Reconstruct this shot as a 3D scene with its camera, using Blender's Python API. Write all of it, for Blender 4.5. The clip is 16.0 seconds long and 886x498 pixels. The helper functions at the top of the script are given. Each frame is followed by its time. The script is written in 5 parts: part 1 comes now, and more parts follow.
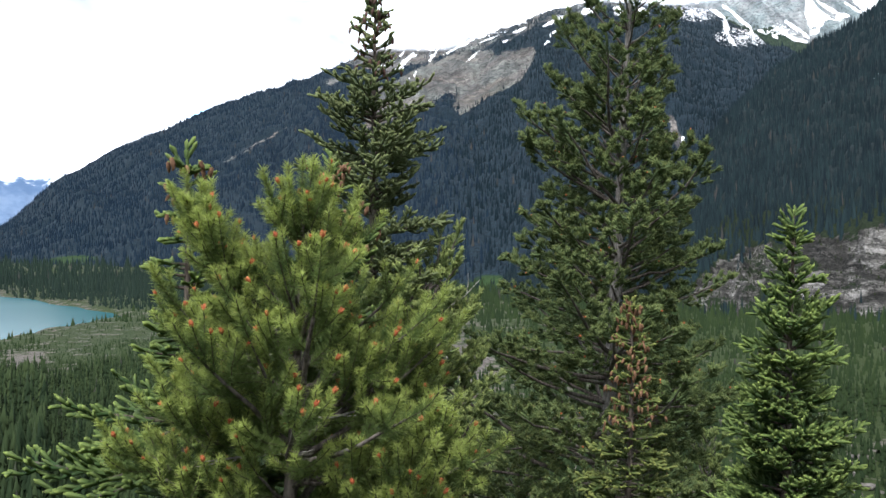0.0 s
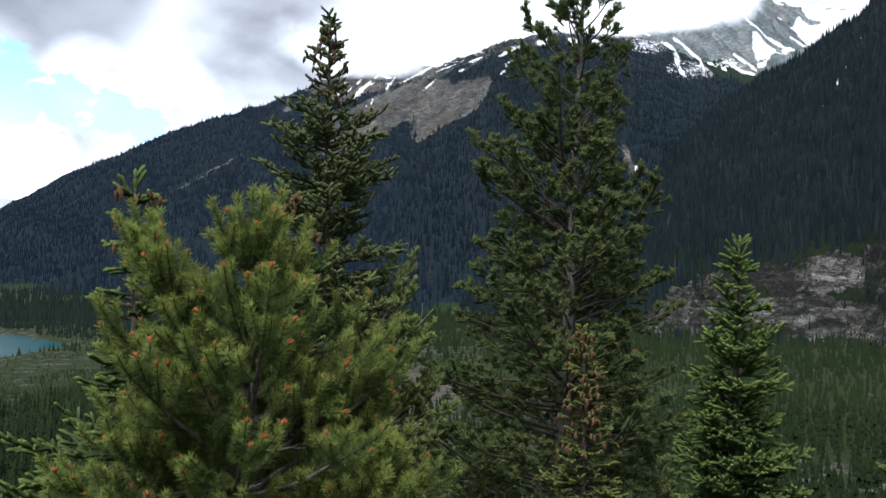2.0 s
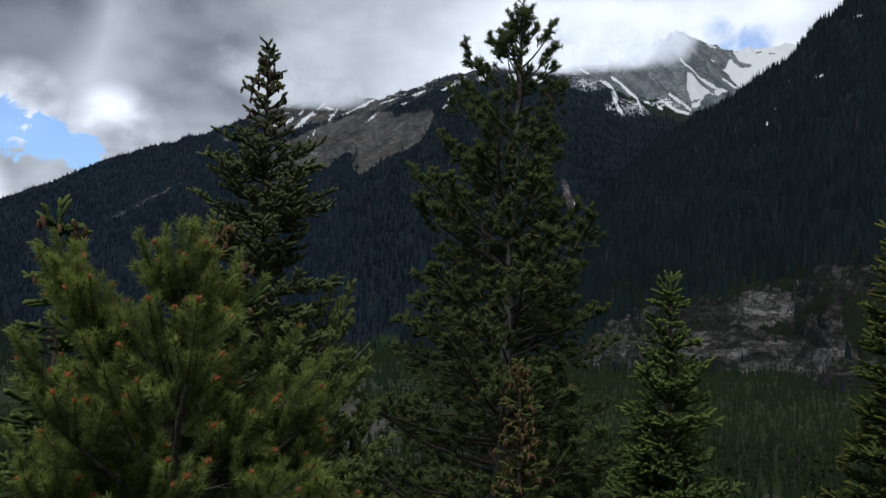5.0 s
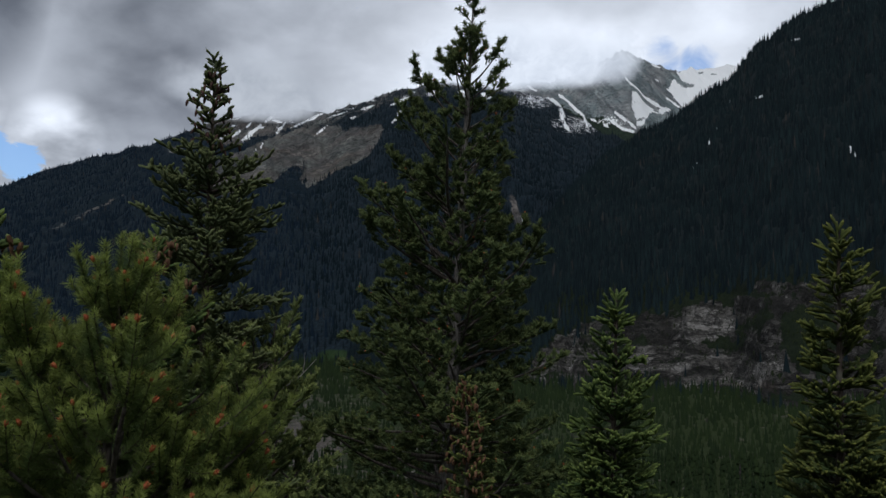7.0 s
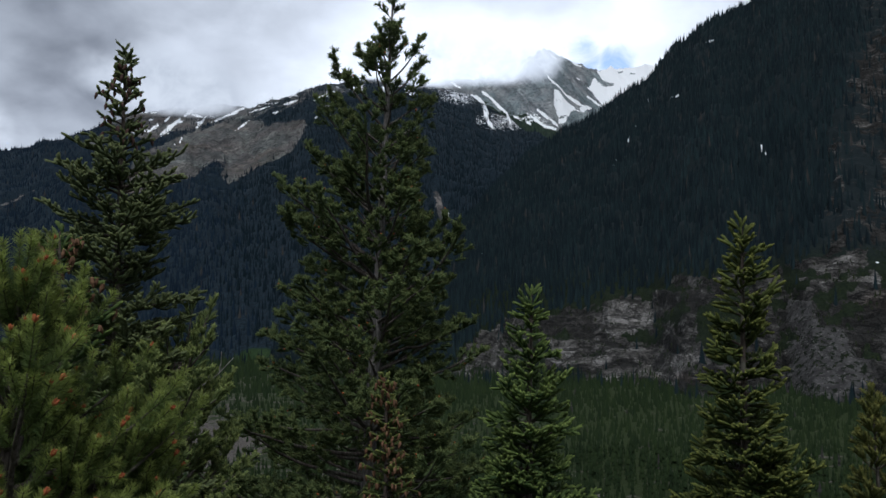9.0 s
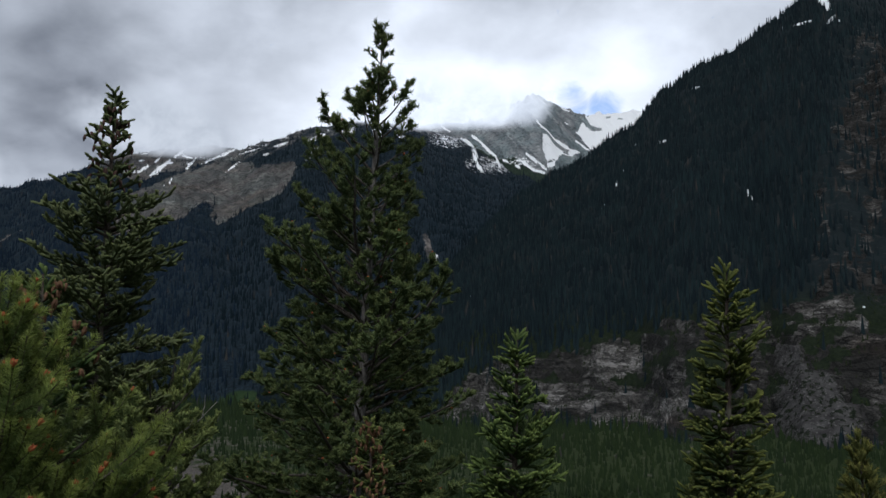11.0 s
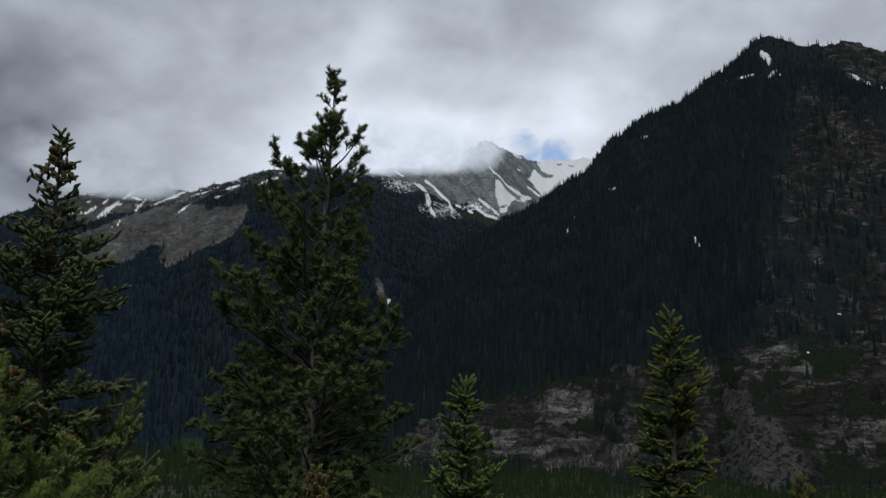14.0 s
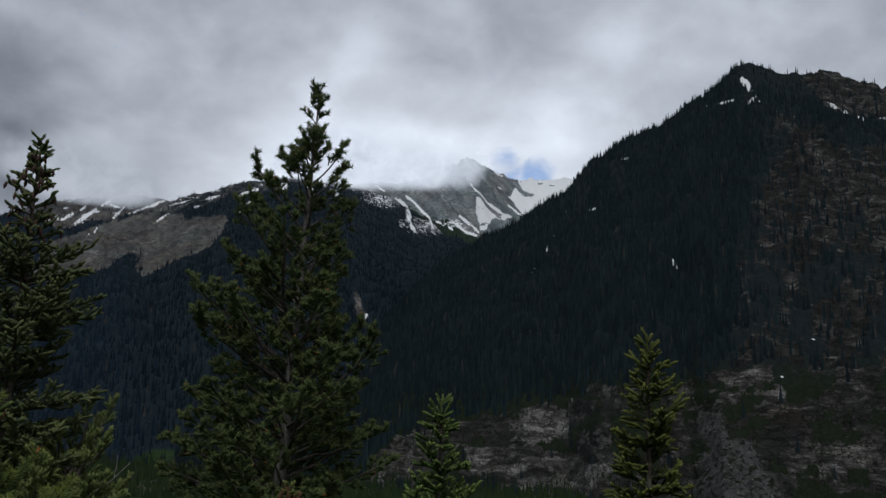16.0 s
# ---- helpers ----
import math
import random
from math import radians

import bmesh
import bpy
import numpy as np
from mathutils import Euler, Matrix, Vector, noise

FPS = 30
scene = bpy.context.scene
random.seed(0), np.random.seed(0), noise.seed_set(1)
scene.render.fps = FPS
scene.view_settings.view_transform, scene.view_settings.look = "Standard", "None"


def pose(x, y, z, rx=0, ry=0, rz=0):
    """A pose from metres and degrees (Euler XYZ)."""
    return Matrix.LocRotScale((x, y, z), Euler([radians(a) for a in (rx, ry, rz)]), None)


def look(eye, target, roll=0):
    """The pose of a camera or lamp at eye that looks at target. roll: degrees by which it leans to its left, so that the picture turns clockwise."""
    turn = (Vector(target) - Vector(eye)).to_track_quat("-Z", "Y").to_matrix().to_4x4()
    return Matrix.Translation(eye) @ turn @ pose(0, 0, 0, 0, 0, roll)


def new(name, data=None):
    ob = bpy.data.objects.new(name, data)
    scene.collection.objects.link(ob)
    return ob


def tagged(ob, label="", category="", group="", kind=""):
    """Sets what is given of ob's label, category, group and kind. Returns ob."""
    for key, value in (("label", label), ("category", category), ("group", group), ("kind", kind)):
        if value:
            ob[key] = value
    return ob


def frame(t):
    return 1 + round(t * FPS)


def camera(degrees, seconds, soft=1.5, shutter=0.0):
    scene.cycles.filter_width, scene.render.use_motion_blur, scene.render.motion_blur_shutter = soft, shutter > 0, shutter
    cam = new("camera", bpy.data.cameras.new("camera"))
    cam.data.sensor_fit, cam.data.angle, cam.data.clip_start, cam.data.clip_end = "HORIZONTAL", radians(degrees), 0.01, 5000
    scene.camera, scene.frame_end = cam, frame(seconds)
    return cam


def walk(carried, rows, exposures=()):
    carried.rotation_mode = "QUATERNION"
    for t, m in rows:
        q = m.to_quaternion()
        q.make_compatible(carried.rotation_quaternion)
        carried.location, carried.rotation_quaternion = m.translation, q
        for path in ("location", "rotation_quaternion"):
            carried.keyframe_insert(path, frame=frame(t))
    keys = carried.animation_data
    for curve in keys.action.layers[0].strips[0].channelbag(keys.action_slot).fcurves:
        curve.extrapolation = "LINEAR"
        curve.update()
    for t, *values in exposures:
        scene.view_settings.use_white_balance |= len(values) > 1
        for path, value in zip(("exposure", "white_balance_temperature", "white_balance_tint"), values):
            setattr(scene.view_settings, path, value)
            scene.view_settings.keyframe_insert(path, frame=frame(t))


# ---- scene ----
EYE_Z = 40.0                            # the eye above the lake
cam = camera(54.886, 16.0)
PATH = [
    (0.0, pose(0.0000, -0.0000, 40.0000, 90.000, -0.089, -0.000)),
    (0.5, pose(0.0073, -0.0009, 40.0041, 90.325, -0.069, -0.840)),
    (1.0, pose(0.0171, -0.0014, 40.0076, 90.795, -0.035, -1.462)),
    (1.5, pose(0.0202, -0.0034, 40.0100, 91.227, -0.102, -2.135)),
    (2.0, pose(0.0268, -0.0135, 40.0133, 91.841, -0.054, -2.901)),
    (2.5, pose(0.0343, -0.0150, 40.0161, 92.310, 0.057, -3.779)),
    (3.0, pose(0.0432, -0.0107, 40.0190, 92.592, 0.134, -4.703)),
    (3.5, pose(0.0482, -0.0059, 40.0199, 92.847, -0.169, -5.333)),
    (4.0, pose(0.0509, -0.0038, 40.0200, 93.184, -0.340, -5.686)),
    (6.5, pose(0.0789, 0.0236, 40.0410, 94.941, -0.424, -9.506)),
    (7.0, pose(0.0704, 0.0237, 40.0437, 95.023, -0.418, -10.355)),
    (7.5, pose(0.0474, 0.0242, 40.0433, 94.973, -0.102, -11.323)),
    (8.0, pose(0.0587, 0.0324, 40.0392, 94.475, 0.023, -13.352)),
    (8.5, pose(0.1043, 0.0222, 40.0399, 94.244, 0.085, -15.335)),
    (9.0, pose(0.1216, 0.0082, 40.0435, 94.785, 0.238, -15.366)),
    (11.5, pose(0.1444, -0.0087, 40.0559, 98.320, -0.285, -16.642)),
    (12.0, pose(0.1501, -0.0136, 40.0580, 98.957, -0.516, -17.384)),
    (12.5, pose(0.1525, -0.0129, 40.0642, 99.416, -0.387, -18.211)),
    (13.0, pose(0.1554, -0.0179, 40.0616, 100.205, 0.357, -18.779)),
    (13.5, pose(0.1583, -0.0218, 40.0583, 100.582, 0.707, -18.889)),
    (14.0, pose(0.1563, -0.0305, 40.0604, 100.610, 0.113, -19.334)),
    (14.5, pose(0.1546, -0.0280, 40.0667, 100.861, -0.847, -19.959)),
    (15.0, pose(0.1461, -0.0271, 40.0713, 101.175, -1.341, -20.418)),
    (15.5, pose(0.1516, -0.0212, 40.0727, 101.413, -1.270, -20.667)),
    (16.0, pose(0.1540, -0.0215, 40.0763, 101.706, -1.065, -20.973)),
]
walk(cam, PATH, [(0.0, 2.4, 5850, 10), (1.0, 2.15, 5850, 10), (2.0, 1.5, 5780, 10), (3.0, 0.7, 5750, 10), (4.0, 0.5, 5720, 10), (6.5, 0.1, 5780, 10), (8.0, 0.2, 5760, 10),
                 (8.5, 0.45, 5660, 10), (9.0, 0.55, 5630, 10), (11.5, 0.3, 5780, 10), (12.5, 0.0, 5830, 10), (16.0, 0.0, 5800, 10)])

# ---- world, sun ----
SUN_AZ, SUN_EL = -160.0, 56.0          # bearing from straight ahead, to the right; height


def bearing(az, el, d):
    """The point d metres from the eye's first place, az degrees right of ahead, el degrees up."""
    a, e = radians(az), radians(el)
    return Vector((math.sin(a) * math.cos(e) * d, math.cos(a) * math.cos(e) * d, EYE_Z + math.sin(e) * d))


class Nodes:
    """Short hand for a node tree."""

    def __init__(self, tree):
        self.tree = tree
        tree.nodes.clear()

    def add(self, kind, **settings):
        n = self.tree.nodes.new(kind)
        for key, value in settings.items():
            if key == "ins":
                for k, v in value.items():
                    if isinstance(v, bpy.types.NodeSocket):
                        self.tree.links.new(v, n.inputs[k])
                    else:
                        n.inputs[k].default_value = v
            else:
                setattr(n, key, value)
        return n

    def math(self, op, a, b=0.0, c=0.0, clamp=False):
        n = self.add("ShaderNodeMath", operation=op, use_clamp=clamp, ins={0: a, 1: b, 2: c})
        return n.outputs[0]

    def mix(self, f, a, b, blend="MIX"):
        n = self.add("ShaderNodeMix", data_type="RGBA", blend_type=blend, ins={0: f, 6: a, 7: b})
        return n.outputs[2]

    def noise(self, scale, detail=4.0, vector=None, rough=0.5, distort=0.0):
        ins = {"Scale": scale, "Detail": detail, "Roughness": rough, "Distortion": distort}
        if vector is not None:
            ins["Vector"] = vector
        return self.add("ShaderNodeTexNoise", ins=ins).outputs[0]

    def steps(self, x, lo, hi, a=0.0, b=1.0):
        n = self.add("ShaderNodeMapRange", interpolation_type="SMOOTHSTEP", ins={0: x, 1: lo, 2: hi, 3: a, 4: b})
        return n.outputs[0]


def rgb(r, g, b):
    return (r, g, b, 1.0)


def make_world():
    world = bpy.data.worlds.new("sky")
    scene.world = world
    world.use_nodes = True
    N = Nodes(world.node_tree)
    way = N.add("ShaderNodeTexCoord").outputs["Generated"]
    parts = N.add("ShaderNodeSeparateXYZ", ins={0: way})
    up = parts.outputs[2]
    blue = N.add("ShaderNodeTexSky", sky_type="NISHITA", sun_disc=False, sun_elevation=radians(SUN_EL),
                 sun_rotation=radians(SUN_AZ)).outputs[0]
    blue = N.mix(1.0, blue, rgb(0.105, 0.115, 0.13), "MULTIPLY")
    # a cloud deck: the direction laid on a level sheet overhead
    lift = N.math("ADD", N.math("MAXIMUM", up, 0.0), 0.55)
    deck = N.add("ShaderNodeVectorMath", operation="DIVIDE", ins={0: way, 1: N.add("ShaderNodeCombineXYZ", ins={0: lift, 1: lift, 2: lift}).outputs[0]}).outputs[0]
    big = N.noise(2.3, 3.0, deck, 0.45, 0.3)
    small = N.noise(6.5, 5.0, deck, 0.5, 0.15)
    fray = N.noise(13.0, 6.0, deck, 0.55, 0.25)
    puff = N.math("ADD", N.math("ADD", N.math("MULTIPLY", big, 0.55), N.math("MULTIPLY", small, 0.33)), N.math("MULTIPLY", fray, 0.12))

    def around(az, el, inner, outer):
        d = bearing(az, el, 1.0) - Vector((0, 0, EYE_Z))
        dot = N.add("ShaderNodeVectorMath", operation="DOT_PRODUCT", ins={0: way, 1: tuple(d)}).outputs["Value"]
        return N.steps(dot, math.cos(radians(outer)), math.cos(radians(inner)))

    # brightness of the deck: dark grey bellies, whiter towards the ridges
    shade = N.steps(puff, 0.30, 0.66, 0.0, 0.30)
    for az, el, inner, outer, gain in ((14, 14, 1, 13, 0.36), (27, 16.5, 0.5, 9, 0.26), (2, 13.5, 0.5, 9, 0.16), (12, 14.5, 0.5, 6.5, 0.22), (22, 18, 2, 26, 0.12), (42, 24, 2, 17, 0.16)):
        shade = N.math("ADD", shade, N.math("MULTIPLY", around(az, el, inner, outer), gain))
    belly = N.math("MAXIMUM", N.math("MULTIPLY", around(-21, 18.0, 3.0, 6.5), 1.5), N.math("MULTIPLY", around(-10, 16.5, 2.0, 6.5), 0.8))
    shade = N.math("SUBTRACT", shade, N.math("MULTIPLY", belly, 0.20))
    fringe = N.math("MAXIMUM", around(-20, 12.2, 0.5, 3.0), around(-14.5, 11.0, 0.5, 3.2))
    shade = N.math("ADD", shade, N.math("MULTIPLY", N.math("MULTIPLY", fringe, N.steps(small, 0.3, 0.65)), 0.55))
    shade = N.math("ADD", shade, N.math("MULTIPLY", around(-26, 5.5, 3, 6.5), 0.75))
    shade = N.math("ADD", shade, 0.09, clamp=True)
    cloud = N.mix(shade, rgb(0.14, 0.148, 0.165), rgb(1.0, 1.0, 1.0))
    mottle = N.math("ADD", N.steps(small, 0.28, 0.72, 0.90, 1.03), N.steps(fray, 0.3, 0.7, 0.0, 0.05))
    cloud = N.mix(1.0, cloud, N.add("ShaderNodeCombineXYZ", ins={0: mottle, 1: mottle, 2: mottle}).outputs[0], "MULTIPLY")
    # rifts through which blue shows
    small_rift = N.math("MAXIMUM", around(24.8, 17.3, 0.0, 1.8), N.math("MULTIPLY", around(27.3, 16.8, 0.0, 1.9), 0.75))
    rift = around(-30.0, 12.8, 0.2, 4.0)
    for az, el, outer in ((-27.0, 12.2, 4.0), (-24.0, 11.3, 3.4), (-21.0, 10.6, 2.7), (-18.5, 10.2, 2.2), (-16.3, 9.5, 1.7)):
        rift = N.math("MAXIMUM", rift, around(az, el, 0.2, outer))
    wisp = N.noise(20.0, 7.0, deck, 0.62, 1.2)
    hole = N.steps(N.math("ADD", rift, N.math("MULTIPLY", N.math("SUBTRACT", wisp, 0.5), 2.2)), 0.38, 0.72)
    gap_right = N.steps(N.math("ADD", small_rift, N.math("MULTIPLY", N.math("SUBTRACT", N.noise(17.0, 5.0, deck, 0.55, 0.6), 0.5), 2.4)), 0.25, 1.3)
    gap_right = N.math("MULTIPLY", gap_right, N.steps(small_rift, 0.0, 0.15))
    hole = N.math("MAXIMUM", hole, N.math("MULTIPLY", gap_right, 0.85))
    # unseen cloud overhead and behind, darkened to cut ground light; brighter over range ahead
    heavy = N.math("MULTIPLY", N.steps(up, 0.42, 0.72, 1.0, 0.34), N.steps(parts.outputs[1], -0.35, 0.35, 0.62, 1.0))
    cloud = N.mix(1.0, cloud, N.add("ShaderNodeCombineXYZ", ins={0: heavy, 1: heavy, 2: heavy}).outputs[0], "MULTIPLY")
    sky = N.mix(N.math("MULTIPLY", hole, 0.92), cloud, blue)
    back = N.add("ShaderNodeBackground", ins={0: sky, 1: 1.0})
    N.add("ShaderNodeOutputWorld", ins={0: back.outputs[0]})


make_world()
sun_data = bpy.data.lights.new("sun", "SUN")
sun_data.energy, sun_data.angle, sun_data.color = 1.35, radians(28), (1.0, 0.95, 0.87)
sun_lamp = new("sun", sun_data)
sun_lamp.matrix_world = look(bearing(SUN_AZ, SUN_EL, 300), (0, 0, EYE_Z))

# ---- materials ----


def material(name):
    m = bpy.data.materials.new(name)
    m.use_nodes = True
    return m, Nodes(m.node_tree)


def finish(N, color, rough=0.8, bump=None, strength=0.3, distance=0.02, specular=0.3, through_light=0.0):
    ins = {"Base Color": color, "Roughness": rough, "Specular IOR Level": specular}
    if bump is not None:
        ins["Normal"] = N.add("ShaderNodeBump", ins={"Strength": strength, "Distance": distance, "Height": bump}).outputs[0]
    shader = N.add("ShaderNodeBsdfPrincipled", ins=ins).outputs[0]
    if through_light:
        leaf = N.add("ShaderNodeBsdfTranslucent", ins={0: color}).outputs[0]
        shader = N.add("ShaderNodeMixShader", ins={0: through_light, 1: shader, 2: leaf}).outputs[0]
    N.add("ShaderNodeOutputMaterial", ins={0: shader})


def attribute(N, name):
    return N.add("ShaderNodeAttribute", attribute_name=name).outputs["Fac"]


def place(N):
    return N.add("ShaderNodeNewGeometry").outputs["Position"]


def needle_material(name, old, fresh, dry=(0.16, 0.10, 0.045)):
    m, N = material(name)
    age = attribute(N, "fresh")
    tone = attribute(N, "tone")
    limb = N.add("ShaderNodeObjectInfo").outputs["Random"]
    base = N.mix(age, rgb(*old), rgb(*fresh))
    patch = N.noise(2.3, 3.0, place(N))
    base = N.mix(N.steps(patch, 0.35, 0.7, 0.0, 0.45), base, N.mix(0.25, base, rgb(*fresh)))
    base = N.mix(N.math("MULTIPLY", N.steps(tone, 0.93, 1.0), 0.7), base, rgb(*dry))
    bright = N.math("ADD", N.math("MULTIPLY", tone, 0.5), N.math("MULTIPLY", limb, 0.35))
    base = N.mix(1.0, base, N.mix(bright, rgb(0.62, 0.62, 0.62), rgb(1.25, 1.25, 1.25)), "MULTIPLY")
    finish(N, base, 0.6, specular=0.2, through_light=0.38)
    return m


def bark_material(name, dark, pale):
    m, N = material(name)
    p = place(N)
    stretched = N.add("ShaderNodeVectorMath", operation="MULTIPLY", ins={0: p, 1: (1, 1, 0.25)}).outputs[0]
    a = N.noise(45, 5, stretched, 0.6)
    b = N.noise(6, 3, p)
    color = N.mix(N.steps(a, 0.35, 0.7), rgb(*dark), rgb(*pale))
    color = N.mix(N.steps(b, 0.5, 0.75, 0, 0.5), color, rgb(0.16, 0.17, 0.13))
    finish(N, color, 0.9, a, 0.8, 0.01)
    return m


def forest_material(name, dark, light):
    m, N = material(name)
    tone = attribute(N, "tone")
    n = N.noise(0.02, 4, place(N))
    color = N.mix(tone, rgb(*dark), rgb(*light))
    color = N.mix(N.steps(n, 0.35, 0.7, 0, 0.5), color, rgb(*[0.75 * c for c in dark]))
    color = N.mix(N.steps(tone, 0.988, 0.990), color, rgb(0.036, 0.034, 0.032))
    finish(N, color, 0.85, specular=0.08)
    return m


def slope_material(name, floor_dark, floor_light, rock_dark, rock_light, warm, scale=1.0, grain=(1, 1, 2.6), grit=1.0):
    """Mountain ground: forest floor, bare rock and scree, old snow."""
    m, N = material(name)
    p = place(N)
    rock, snow = attribute(N, "rock"), attribute(N, "snow")
    fine = N.noise(0.25 * scale, 7, p, 0.62)
    broad = N.noise(0.012 * scale, 5, p, 0.6)
    streak = N.noise(0.05 * scale, 6, N.add("ShaderNodeVectorMath", operation="MULTIPLY", ins={0: p, 1: grain}).outputs[0], 0.65, 1.2)
    speck = N.noise(0.8 * scale, 8, p, 0.75)
    floor = N.mix(N.steps(fine, 0.3, 0.75), rgb(*floor_dark), rgb(*floor_light))
    floor = N.mix(1.0, floor, N.mix(N.steps(speck, 0.38, 0.62), rgb(0.45, 0.47, 0.48), rgb(1.45, 1.45, 1.4)), "MULTIPLY")
    meadow = N.mix(N.steps(fine, 0.3, 0.7), rgb(0.018, 0.036, 0.014), rgb(0.032, 0.056, 0.021))
    floor = N.mix(N.steps(attribute(N, "meadow"), 0.35, 0.6), floor, meadow)
    middle = [0.55 * d + 0.45 * l for d, l in zip(rock_dark, rock_light)]
    stone = N.mix(N.steps(streak, 0.33, 0.58), rgb(*rock_dark), rgb(*middle))
    face = N.noise(0.055 * scale, 8, N.add("ShaderNodeVectorMath", operation="MULTIPLY", ins={0: p, 1: grain}).outputs[0], 0.62, 0.8)
    stone = N.mix(N.steps(face, 0.52, 0.62, 0, 0.9), stone, rgb(*rock_light))
    stone = N.mix(N.steps(broad, 0.5, 0.68, 0, 0.5), stone, rgb(*warm))
    crack = N.noise(0.26 * scale, 9, N.add("ShaderNodeVectorMath", operation="MULTIPLY", ins={0: p, 1: grain}).outputs[0], 0.72, 1.5)
    stone = N.mix(N.steps(crack, 0.52, 0.66, 0, 0.6 * grit), stone, rgb(*[0.5 * c for c in rock_dark]))
    axes = N.add("ShaderNodeSeparateXYZ", ins={0: p})
    tilt = N.add("ShaderNodeCombineXYZ", ins={0: N.math("MULTIPLY_ADD", axes.outputs[2], 0.9, axes.outputs[0]), 1: axes.outputs[1],
                                              2: N.math("MULTIPLY_ADD", axes.outputs[0], -0.9, N.math("MULTIPLY", axes.outputs[2], 2.4))}).outputs[0]
    seam = N.math("ABSOLUTE", N.math("SUBTRACT", N.noise(0.05 * scale, 6, tilt, 0.6, 1.0), 0.5))
    stone = N.mix(N.steps(seam, 0.0, 0.035, 0.85, 0.0), stone, rgb(*[0.4 * c for c in rock_dark]))
    stone = N.mix(1.0, stone, N.mix(N.steps(speck, 0.36, 0.64), rgb(*[1 - 0.45 * grit] * 3), rgb(*[1 + 0.4 * grit] * 3)), "MULTIPLY")
    hue = N.noise(0.022 * scale, 3, p, 0.5)
    stone = N.mix(1.0, stone, N.mix(N.steps(hue, 0.36, 0.64), rgb(1.06, 0.99, 0.965), rgb(0.96, 1.015, 0.995)), "MULTIPLY")
    stone = N.mix(1.0, stone, N.mix(attribute(N, "rib"), rgb(0.70, 0.71, 0.73), rgb(1.25, 1.24, 1.21)), "MULTIPLY")
    edge = N.math("ADD", N.math("MULTIPLY", N.math("SUBTRACT", N.noise(0.03 * scale, 4, p, 0.6), 0.5), 1.2),
                  N.math("MULTIPLY", N.math("SUBTRACT", N.noise(0.16 * scale, 7, p, 0.65), 0.5), 0.9))
    bare = N.steps(N.math("ADD", rock, edge), 0.44, 0.56)
    ragged = N.math("MULTIPLY", N.math("SUBTRACT", N.noise(0.085 * scale, 7, N.add("ShaderNodeVectorMath", operation="MULTIPLY", ins={0: p, 1: grain}).outputs[0], 0.68, 0.6), 0.5), 1.6)
    ragged = N.math("ADD", ragged, N.math("MULTIPLY", N.math("SUBTRACT", N.noise(0.30 * scale, 5, p, 0.6, 0.3), 0.5), 1.5))
    white = N.steps(N.math("ADD", N.math("MULTIPLY", snow, 1.15), N.math("MULTIPLY", ragged, N.steps(snow, 0.05, 0.3))), 0.46, 0.54)
    color = N.mix(bare, floor, stone)
    color = N.mix(white, color, N.mix(fine, rgb(0.90, 0.92, 0.94), rgb(0.95, 0.96, 0.97)))
    relief = N.math("ADD", N.math("ADD", fine, N.math("MULTIPLY", speck, 0.6)), N.math("MULTIPLY", streak, 2.0))
    finish(N, color, 0.92, relief, N.steps(bare, 0.0, 1.0, 0.12, 0.9 * grit), 2.5 / scale, 0.1)
    return m


